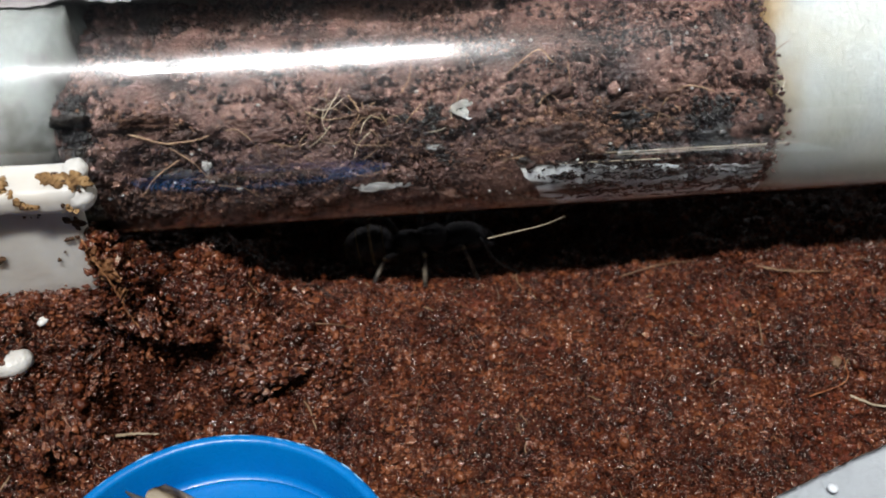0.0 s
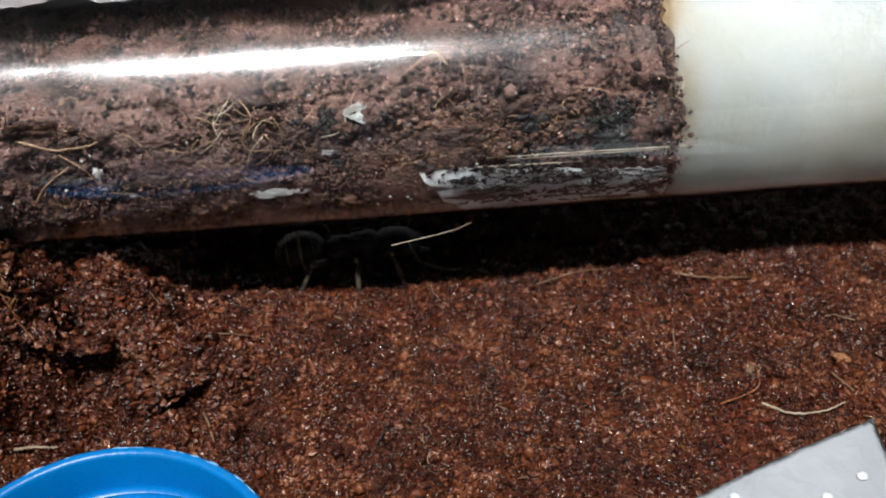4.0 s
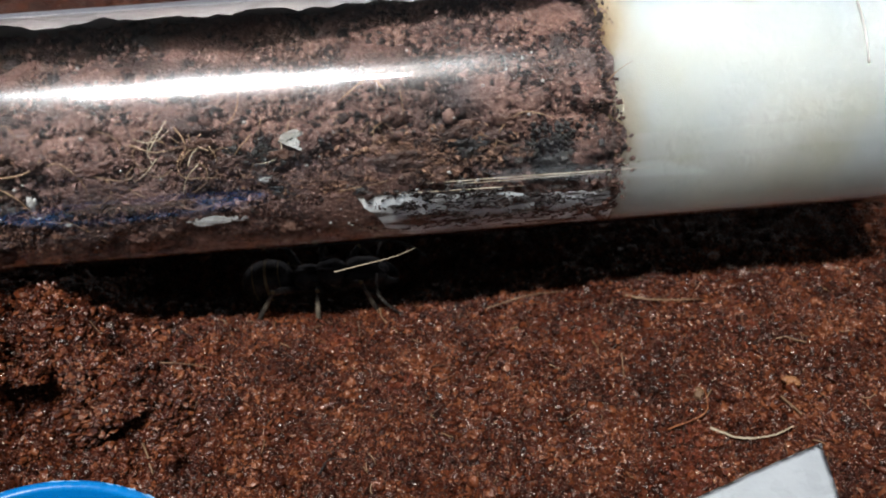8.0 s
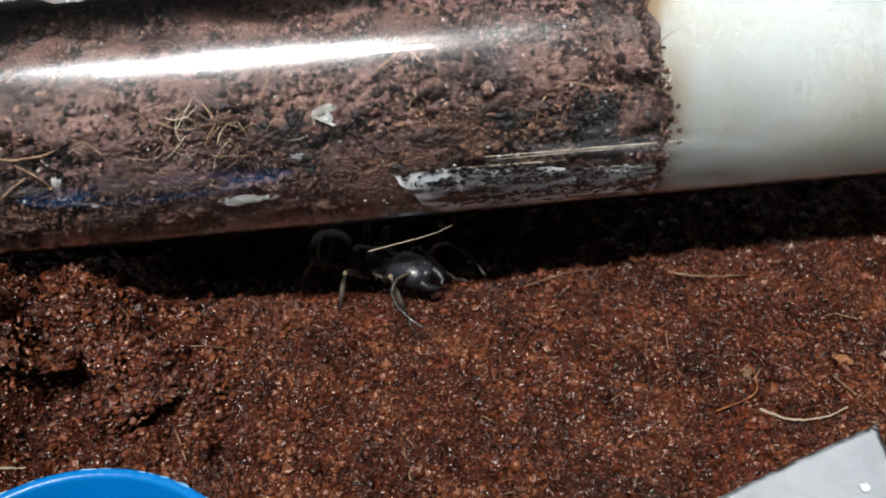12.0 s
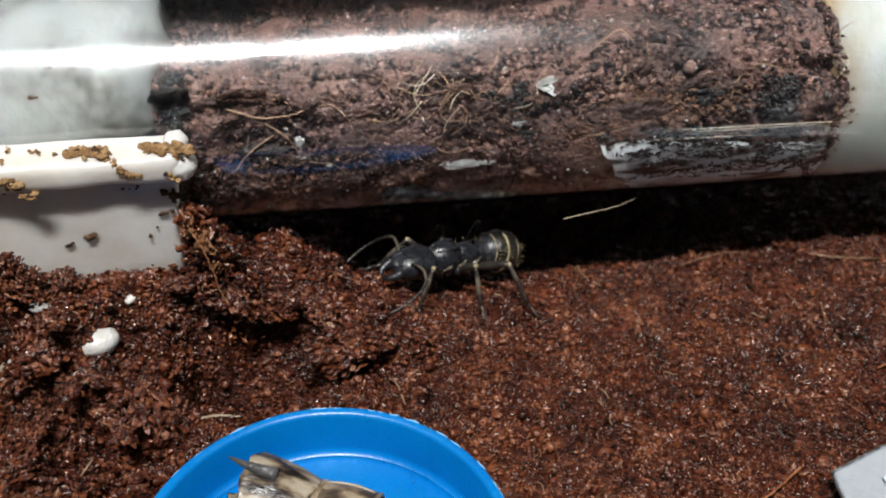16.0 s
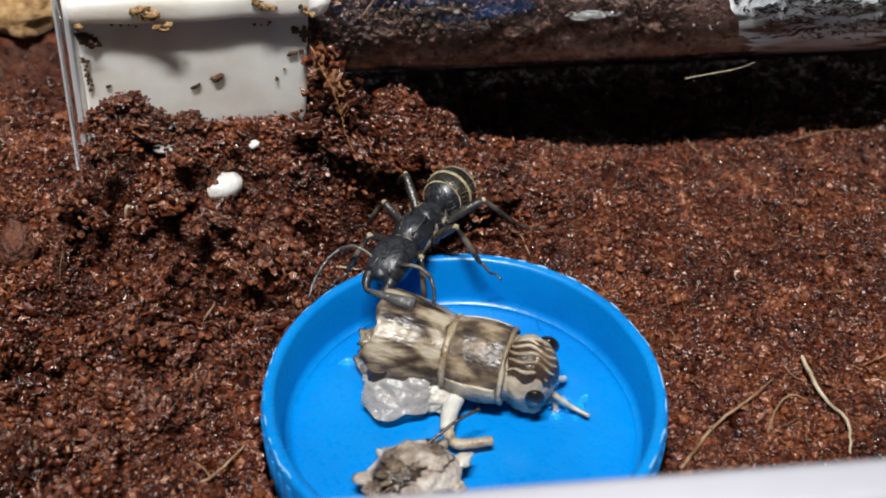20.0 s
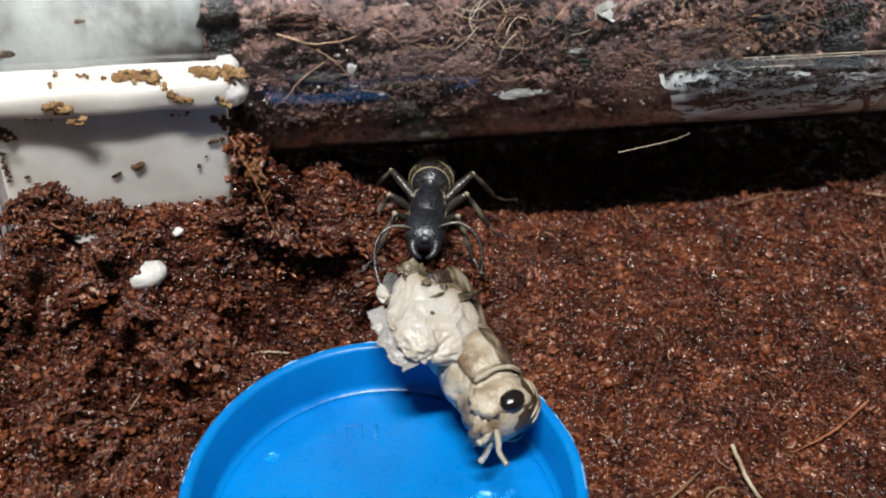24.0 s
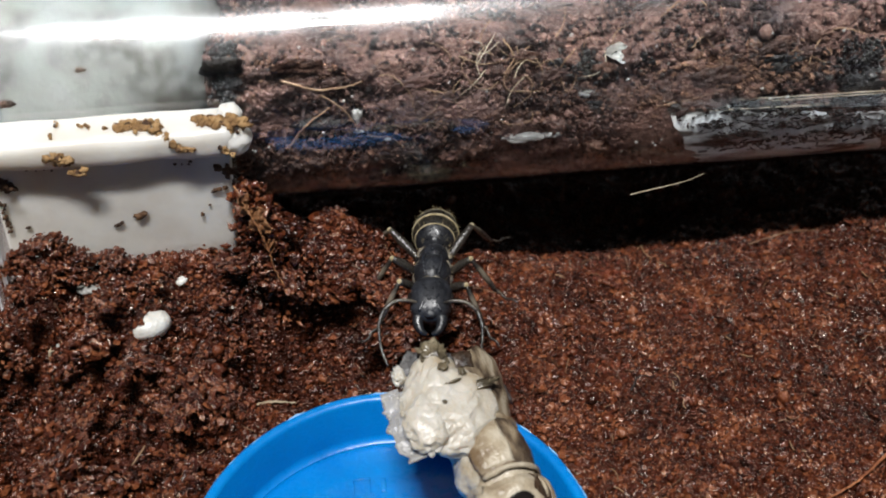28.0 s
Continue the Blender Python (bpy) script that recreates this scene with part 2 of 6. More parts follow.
def glass_material(name, tint, rough, ior, scuff=0.0):
    m = bpy.data.materials.new(name)
    m.use_nodes = True
    nodes, links = m.node_tree.nodes, m.node_tree.links
    b = nodes["Principled BSDF"]
    b.inputs["Base Color"].default_value = (*tint, 1)
    b.inputs["Transmission Weight"].default_value = 1.0
    b.inputs["IOR"].default_value = ior
    coord = nodes.new("ShaderNodeTexCoord")
    n = nodes.new("ShaderNodeTexNoise")
    n.inputs["Scale"].default_value, n.inputs["Detail"].default_value = 260, 8
    links.new(coord.outputs["Object"], n.inputs["Vector"])
    rr = nodes.new("ShaderNodeMapRange")
    rr.inputs["From Min"].default_value, rr.inputs["From Max"].default_value = 0.5, 0.75
    rr.inputs["To Min"].default_value, rr.inputs["To Max"].default_value = rough, rough + 0.10
    links.new(n.outputs["Fac"], rr.inputs["Value"])
    links.new(rr.outputs["Result"], b.inputs["Roughness"])
    # fine scratches: a hazy gloss that comes and goes along the wall
    if scuff:
        b.inputs["Coat Roughness"].default_value = 0.19
        b.inputs["Coat Tint"].default_value = (0.90, 0.95, 1.0, 1)
        haze = nodes.new("ShaderNodeTexNoise")
        haze.inputs["Scale"].default_value, haze.inputs["Detail"].default_value = 120, 9
        links.new(coord.outputs["Object"], haze.inputs["Vector"])
        hr = nodes.new("ShaderNodeMapRange")
        hr.inputs["From Min"].default_value, hr.inputs["From Max"].default_value = 0.35, 0.7
        hr.inputs["To Min"].default_value, hr.inputs["To Max"].default_value = 0.25 * scuff, scuff
        links.new(haze.outputs["Fac"], hr.inputs["Value"])
        links.new(hr.outputs["Result"], b.inputs["Coat Weight"])
    return m


GLASS = glass_material("scuffed_glass", (0.97, 0.98, 0.99), 0.02, 1.47, 0.68)
CLOUDY = material("cloudy_acrylic", [(0.66, 0.65, 0.66), (0.80, 0.79, 0.80)], 0.15, 90, 0.1, 900, transmission=0.6)
WATER = glass_material("water", (0.97, 0.99, 1.0), 0.02, 1.33)


def stain_cotton(m):
    """Brown seep in the cotton, strongest where it meets the soil, fading over some millimetres."""
    nodes, links = m.node_tree.nodes, m.node_tree.links
    b = nodes["Principled BSDF"]
    old = b.inputs["Base Color"].links[0].from_socket
    coord = nodes.new("ShaderNodeTexCoord")
    xyz = nodes.new("ShaderNodeSeparateXYZ")
    links.new(coord.outputs["Object"], xyz.inputs[0])
    seep = nodes.new("ShaderNodeMapRange")
    seep.inputs["From Min"].default_value, seep.inputs["From Max"].default_value = 0.0497, 0.0530
    seep.inputs["To Min"].default_value, seep.inputs["To Max"].default_value = 1.0, 0.0
    links.new(xyz.outputs["X"], seep.inputs["Value"])
    n = nodes.new("ShaderNodeTexNoise")
    n.inputs["Scale"].default_value, n.inputs["Detail"].default_value = 170, 7
    links.new(coord.outputs["Object"], n.inputs["Vector"])
    power = nodes.new("ShaderNodeMapRange")
    power.inputs["From Min"].default_value, power.inputs["From Max"].default_value = 0.38, 0.62
    links.new(n.outputs["Fac"], power.inputs["Value"])
    both = nodes.new("ShaderNodeMath")
    both.operation = "MULTIPLY"
    links.new(seep.outputs["Result"], both.inputs[0])
    links.new(power.outputs["Result"], both.inputs[1])
    mix = nodes.new("ShaderNodeMixRGB")
    mix.inputs["Color2"].default_value = (0.20, 0.13, 0.06, 1)
    links.new(both.outputs[0], mix.inputs["Fac"])
    links.new(old, mix.inputs["Color1"])
    links.new(mix.outputs["Color"], b.inputs["Base Color"])


stain_cotton(COTTON)


# ---- building helpers ----
def part(name, bm, mat, parent=None, label="", smooth=True):
    """Links a bmesh, drawn in centimetres, as one mesh object under its thing or part."""
    bmesh.ops.scale(bm, vec=(CM, CM, CM), verts=bm.verts)
    me = bpy.data.meshes.new(name)
    bm.to_mesh(me)
    bm.free()
    me.materials.append(mat)
    if smooth:
        me.polygons.foreach_set("use_smooth", [True] * len(me.polygons))
    ob = new(name, me)
    if parent is not None:
        ob.parent = parent
    if label:
        tagged(ob, label)
    return ob


def from_arrays(name, verts, tris, mat, smooth=False):
    """One mesh from numpy arrays, in centimetres."""
    me = bpy.data.meshes.new(name)
    verts, tris = np.asarray(verts, np.float32) * CM, np.asarray(tris, np.int32)
    me.vertices.add(len(verts))
    me.vertices.foreach_set("co", verts.ravel())
    k = tris.shape[1]
    me.loops.add(tris.size)
    me.loops.foreach_set("vertex_index", tris.ravel())
    me.polygons.add(len(tris))
    me.polygons.foreach_set("loop_start", np.arange(0, tris.size, k, dtype=np.int32))
    me.polygons.foreach_set("use_smooth", np.full(len(tris), smooth))
    me.update(calc_edges=True)
    me.materials.append(mat)
    return new(name, me)


def box(x0, x1, y0, y1, z0, z1, bevel=0.0, seg=2):
    bm = bmesh.new()
    bmesh.ops.create_cube(bm, size=1)
    for v in bm.verts:
        v.co = ((x0 + x1) / 2 + v.co.x * (x1 - x0), (y0 + y1) / 2 + v.co.y * (y1 - y0), (z0 + z1) / 2 + v.co.z * (z1 - z0))
    if bevel:
        bmesh.ops.bevel(bm, geom=bm.edges[:], offset=bevel, segments=seg, affect="EDGES", profile=0.6)
    return bm


def blob(radii, centre=(0, 0, 0), rough=0.0, freq=3.0, level=3, seed=0.0, m=None):
    """A rounded lump: an icosphere stretched to radii and made uneven by noise."""
    bm = bmesh.new()
    bmesh.ops.create_icosphere(bm, subdivisions=level, radius=1.0)
    for v in bm.verts:
        q = v.co * freq + Vector((seed, seed * 1.7, -seed))
        k = 1 + rough * (noise.noise(q) + 0.45 * noise.noise(q * 2.3) + 0.22 * noise.noise(q * 5.1))
        v.co = Vector((v.co.x * radii[0] * k, v.co.y * radii[1] * k, v.co.z * radii[2] * k))
        if m is not None:
            v.co = m @ v.co
        v.co += Vector(centre)
    return bm


def tube_path(points, radii, sides=8, caps=True):
    """A tapering round limb along a line of points."""
    bm = bmesh.new()
    pts = [Vector(p) for p in points]
    rings = []
    side = None
    for i, p in enumerate(pts):
        d = (pts[min(i + 1, len(pts) - 1)] - pts[max(i - 1, 0)]).normalized()
        if side is None:
            side = d.orthogonal().normalized()
        side = (side - d * side.dot(d)).normalized()
        other = d.cross(side)
        rings.append([bm.verts.new(p + (side * math.cos(TAU * k / sides) + other * math.sin(TAU * k / sides)) * radii[i]) for k in range(sides)])
    for a, b in zip(rings, rings[1:]):
        for k in range(sides):
            bm.faces.new((a[k], a[(k + 1) % sides], b[(k + 1) % sides], b[k]))
    if caps:
        bm.faces.new(list(reversed(rings[0])))
        bm.faces.new(rings[-1])
    return bm


def curve_points(points, n=14, wobble=0.0, seed=1):
    """A smooth line through the points (Catmull-Rom), with a small wobble."""
    rng = random.Random(seed)
    p = [Vector(q) for q in points]
    p = [p[0] * 2 - p[1]] + p + [p[-1] * 2 - p[-2]]
    out = []
    for i in range(1, len(p) - 2):
        for k in range(n):
            t = k / n
            a, b, c, d = p[i - 1], p[i], p[i + 1], p[i + 2]
            q = 0.5 * ((2 * b) + (c - a) * t + (2 * a - 5 * b + 4 * c - d) * t * t + (3 * b - a - 3 * c + d) * t ** 3)
            out.append(q + Vector([rng.uniform(-wobble, wobble) for _ in range(3)]))
    out.append(p[-2])
    return out


def lathe(profile, axis="z", sides=96, close=False):
    """A turned body: profile rows of (radius, height)."""
    bm = bmesh.new()
    rings = []
    for r, h in profile:
        ring = []
        for k in range(sides):
            c, s = math.cos(TAU * k / sides), math.sin(TAU * k / sides)
            ring.append(bm.verts.new((r * c, r * s, h) if axis == "z" else (h, r * c, r * s)))
        rings.append(ring)
    pairs = list(zip(rings, rings[1:])) + ([(rings[-1], rings[0])] if close else [])
    for a, b in pairs:
        for k in range(sides):
            bm.faces.new((a[k], a[(k + 1) % sides], b[(k + 1) % sides], b[k]))
    if not close:
        bm.faces.new(list(reversed(rings[0])))
        bm.faces.new(rings[-1])
    bmesh.ops.recalc_face_normals(bm, faces=bm.faces)
    return bm


def thing(name, label, category, m=None, group=""):
    ob = new(name)
    ob.empty_display_size = 0.005
    if m is not None:
        ob.matrix_basis = m
    return tagged(ob, label, category, group)


# ---- ground ----
def lattice(x, y, seed):
    """Smooth value noise on arrays."""
    xi, yi = np.floor(x).astype(np.int64), np.floor(y).astype(np.int64)
    fx, fy = x - xi, y - yi
    fx, fy = fx * fx * (3 - 2 * fx), fy * fy * (3 - 2 * fy)

    def h(a, b):
        n = (a * 374761393 + b * 668265263 + seed * 144665) & 0xFFFFFFFF
        n = ((n ^ (n >> 13)) * 1274126177) & 0xFFFFFFFF
        return ((n ^ (n >> 16)) & 0xFFFF) / 65535.0 * 2 - 1

    return (h(xi, yi) * (1 - fx) + h(xi + 1, yi) * fx) * (1 - fy) + (h(xi, yi + 1) * (1 - fx) + h(xi + 1, yi + 1) * fx) * fy


def bump2(x, y, cx, cy, sx, sy):
    return np.exp(-((x - cx) / sx) ** 2 - ((y - cy) / sy) ** 2)


def ground_base(x, y):
    """Height of the soil without its small clumps, in centimetres."""
    h = -0.12 + 0.0 * x
    h = h + 1.05 * bump2(x, y, -2.0, 2.85, 1.5, 1.0) + 0.40 * bump2(x, y, -2.86, 2.52, 0.30, 0.26) + 0.12 * bump2(x, y, -1.9, 2.5, 0.9, 0.25) - 0.30 * bump2(x, y, -2.17, 2.6, 0.17, 0.22) + 0.18 * bump2(x, y, -2.62, 2.52, 0.20, 0.2)
    h = h + 0.46 * bump2(x, y, 0.35, 2.5, 1.1, 0.9) + 0.45 * bump2(x, y, -0.55, 3.35, 0.75, 0.6)
    h = h - 0.42 * bump2(x, y, -0.55, 1.85, 0.75, 0.22)
    h = h - 0.40 * bump2(x, y, -3.15, 2.2, 0.35, 0.35)
    h = h + 0.15 * bump2(x, y, -1.0, 1.35, 0.8, 0.4)
    h = h + 0.30 * bump2(x, y, -4.5, 4.5, 1.6, 2.5)
    h = h - 0.38 * bump2(x, y, 2.3, 4.15, 1.9, 0.55)
    h = h - 0.12 * bump2(x, y, 3.4, 0.3, 1.2, 1.0)
    return h


def ground_height(x, y):
    x, y = np.asarray(x, float), np.asarray(y, float)
    rough = 0.18 + 0.82 / (1 + np.exp((x - 0.6 + 0.25 * (y - 2)) * 2.2))
    rough = rough * (1 - 0.6 * np.clip((y - 2.4) / 0.2, 0, 1) * np.clip((-0.9 - x) / 0.2, 0, 1))
    h = ground_base(x, y)
    h = h + rough * (0.14 * lattice(x * 1.7, y * 1.7, 1) + 0.21 * lattice(x * 3.6, y * 3.6, 2) + 0.17 * lattice(x * 8, y * 8, 3))
    h = h - 0.70 * np.clip(lattice(x * 2.3 + 3, y * 2.7, 51) - 0.20, 0, 1) * (rough - 0.18) * np.clip((2.75 - y) / 0.4, 0, 1)
    h = h - 1.0 * bump2(x, y, -0.50, 2.28, 0.46, 0.24) - 0.5 * bump2(x, y, -1.25, 1.95, 0.22, 0.16) - 0.4 * bump2(x, y, -1.75, 1.2, 0.25, 0.2)
    for cx, cy, sx, sy, deep in ((-3.1, 2.05, 0.28, 0.16, 0.5), (-0.95, 2.20, 0.30, 0.13, 0.55), (-1.95, 1.68, 0.20, 0.12, 0.4), (-1.5, 1.45, 0.2, 0.12, 0.35),
                                 (-1.62, 2.30, 0.16, 0.10, 0.3), (0.30, 2.05, 0.22, 0.11, 0.3), (-2.35, 1.95, 0.16, 0.12, 0.35), (-2.4, 0.75, 0.25, 0.15, 0.3), (-0.1, 2.1, 0.25, 0.12, 0.35)):
        h = h - deep * bump2(x, y, cx, cy, sx, sy)
    h = h + 0.03 * lattice(x * 1.3, y * 1.3, 7) + 0.026 * lattice(x * 11, y * 11, 4)
    # rounded crumbs pressed together: ridged noise gives lumps with sharp crevices
    h = h + 0.055 * (0.35 - np.abs(lattice(x * 7.5 + 0.4 * y, y * 8, 15))) + 0.042 * (0.5 - np.abs(lattice(x * 15 + 0.6 * y, y * 15, 5))) + 0.022 * (0.5 - np.abs(lattice(x * 27, y * 27 + 0.5 * x, 6)))
    r = np.hypot(x, y)
    pit = np.clip((1.60 - r) / 0.12, 0, 1)
    lip = np.exp(-((r - 1.72) / 0.22) ** 2)
    h = h * (1 - lip) + lip * (np.minimum(h, 0.14) * 0.6 + 0.4 * (0.02 + 0.06 * lattice(x * 5, y * 5, 9)))
    return h * (1 - pit) + pit * -1.15


def height(x, y):
    return float(ground_height(np.array([x]), np.array([y]))[0])


def build_ground():
    nx, ny = 800, 460
    # finer steps in the middle, coarse to the tub's walls
    u, v = np.linspace(-1, 1, nx), np.linspace(-1, 1, ny)
    xs = 1.5 + 8.0 * u + 3.5 * u ** 5
    ys = 2.4 + 4.2 * v + 2.4 * v ** 5 + 4.6 * np.clip(v, 0, 1) ** 7
    xs, ys = np.clip(xs, -9.9, 12.9), np.clip(ys, -2.58, 12.95)
    gx, gy = np.meshgrid(xs, ys)
    z = ground_height(gx, gy)
    verts = np.stack([gx.ravel(), gy.ravel(), z.ravel()], 1)
    i = np.arange(nx * ny).reshape(ny, nx)
    quads = np.stack([i[:-1, :-1], i[:-1, 1:], i[1:, 1:], i[1:, :-1]], -1).reshape(-1, 4)
    g = from_arrays("ground", verts, quads, SOIL, smooth=True)
    tagged(g, "damp dark reddish-brown coco fibre soil, clumpy and uneven", "soil", kind="structure")


def solid(kind):
    """Corner points and faces of a small body: 8 or 20 faces."""
    bm = bmesh.new()
    if kind == 8:
        vs = [bm.verts.new(p) for p in ((1, 0, 0), (-1, 0, 0), (0, 1, 0), (0, -1, 0), (0, 0, 1), (0, 0, -1))]
        for a, b, c in ((0, 2, 4), (2, 1, 4), (1, 3, 4), (3, 0, 4), (2, 0, 5), (1, 2, 5), (3, 1, 5), (0, 3, 5)):
            bm.faces.new((vs[a], vs[b], vs[c]))
    else:
        bmesh.ops.create_icosphere(bm, subdivisions=1, radius=1.0)
    bm.verts.index_update()
    v = np.array([q.co[:] for q in bm.verts])
    f = np.array([[w.index for w in p.verts] for p in bm.faces])
    bm.free()
    return v, f


def grains(name, centres, sizes, mat, seed, flat=0.8, kind=20, smooth=True):
    """Many small irregular crumbs in one mesh."""
    rng = np.random.default_rng(seed)
    v, f = solid(kind)
    n = len(centres)
    jitter = 1 + rng.uniform(-0.6, 0.5, (n, len(v), 1))
    stretch = rng.uniform(0.5, 1.4, (n, 1, 3)) * [1, 1, flat]
    a, b = rng.uniform(0, TAU, n), rng.uniform(-0.8, 0.8, n)
    ca, sa, cb, sb = np.cos(a), np.sin(a), np.cos(b), np.sin(b)
    o = np.zeros(n)
    rot = np.stack([np.stack([ca, -sa * cb, sa * sb], 1), np.stack([sa, ca * cb, -ca * sb], 1), np.stack([o, sb, cb], 1)], 1)
    p = np.einsum("nij,nkj->nki", rot, v[None] * jitter * stretch) * sizes[:, None, None] + centres[:, None, :]
    t = f[None] + (np.arange(n) * len(v))[:, None, None]
    return from_arrays(name, p.reshape(-1, 3), t.reshape(-1, 3), mat, smooth=smooth)


def scatter_soil():
    rng = np.random.default_rng(4)

    def places(n, y1):
        x, y = rng.uniform(-5.0, 8.8, n * 2), rng.uniform(-1.2, y1, n * 2)
        keep = (np.hypot(x, y) > 1.60)
        x, y = x[keep][:n], y[keep][:n]
        return x, y, 1 / (1 + np.exp((x - 0.6 + 0.25 * (y - 2)) * 2.2))

    x, y, left = places(66000, 4.1)
    s = np.clip(rng.lognormal(math.log(0.0195), 0.33, len(x)) * (1 + 0.15 * left), 0.009, 0.045)
    z = ground_height(x, y) + s * rng.uniform(-0.3, 0.7, len(x))
    ob = grains("wet_soil_crumbs", np.stack([x, y, z], 1), s, WET_CRUMB, 15, smooth=False)
    tagged(ob, "glistening wet reddish-brown soil crumbs over the ground", "soil", kind="stuff")
    x, y, left = places(60000, 4.1)
    s = np.clip(rng.lognormal(math.log(0.0175), 0.36, len(x)) * (1 + 0.3 * left), 0.008, 0.05)
    z = ground_height(x, y) + s * rng.uniform(-0.55, 0.7, len(x))
    ob = grains("soil_crumbs", np.stack([x, y, z], 1), s, CRUMB, 5, kind=8)
    tagged(ob, "loose moist reddish-brown soil crumbs over the ground", "soil", kind="stuff")
    x, y, left = places(16000, 5.0)
    pick = rng.random(len(x)) < 0.30 + 0.70 * left
    x, y = x[pick], y[pick]
    s = np.clip(rng.lognormal(math.log(0.027), 0.45, len(x)), 0.012, 0.085)
    z = ground_height(x, y) + s * rng.uniform(-0.5, 0.5, len(x))
    ob = grains("soil_clods", np.stack([x, y, z], 1), s, CRUMB, 6)
    tagged(ob, "small wet brown soil clods on the mound", "soil", kind="stuff")
    # popcorn-like clumps of crumbs heaped on the clumpy side
    m = 2900
    x, y, left = places(m, 4.6)
    keep = (rng.random(len(x)) < left) & (lattice(x * 1.1 + 7, y * 1.1, 41) > -0.35) & (np.hypot((x + 0.5) / 0.55, (y - 2.28) / 0.30) > 1) & (np.hypot(x, y) > 1.85)
    x, y = x[keep], y[keep]
    r = np.clip(rng.lognormal(math.log(0.085), 0.4, len(x)), 0.04, 0.2)
    per = 38
    d = rng.normal(size=(len(x), per, 3))
    d /= np.linalg.norm(d, axis=2, keepdims=True)
    d[..., 2] = np.abs(d[..., 2])
    base = np.stack([x, y, ground_height(x, y) - 0.5 * r], 1)
    pts = (base[:, None] + d * (r[:, None, None] * rng.uniform(0.75, 1.1, (len(x), per, 1)))).reshape(-1, 3)
    size = (r[:, None] * rng.uniform(0.14, 0.34, (len(x), per))).ravel()
    out = np.hypot(pts[:, 0], pts[:, 1]) > 1.62
    ob = grains("soil_clumps", pts[out], np.clip(size[out], 0.012, 0.038), WET_CRUMB, 42, kind=8, smooth=False)
    tagged(ob, "sticky moist clumps of brown soil crumbs", "soil", kind="stuff")
    # short fibres strewn over the soil
    n = 420
    x, y, left = places(n, 4.0)
    a, l = rng.uniform(0, TAU, n), np.clip(rng.lognormal(math.log(0.09), 0.5, n), 0.03, 0.3)
    verts, faces = [], []
    for i in range(n):
        w = 0.0035 + 0.004 * rng.random()
        prev = None
        bend = rng.uniform(-0.8, 0.8)
        for k in range(4):
            t = k / 3 - 0.5
            aa = a[i] + bend * t
            px, py = x[i] + l[i] * t * math.cos(aa), y[i] + l[i] * t * math.sin(aa)
            pz = height(px, py) + 0.030 + 0.02 * rng.random()
            o = len(verts)
            nx, ny = -math.sin(aa) * w, math.cos(aa) * w
            verts += [(px + nx, py + ny, pz), (px, py, pz + w * 1.6), (px - nx, py - ny, pz)]
            if prev is not None:
                for u, v in ((0, 1), (1, 2), (2, 0)):
                    faces.append((prev + u, prev + v, o + v, o + u))
            prev = o
    ob = from_arrays("soil_fibres", np.array(verts), np.array(faces), FIBRE, smooth=True)
    tagged(ob, "short tan plant fibres strewn in the soil", "fibres", kind="stuff")


build_ground()
scatter_soil()


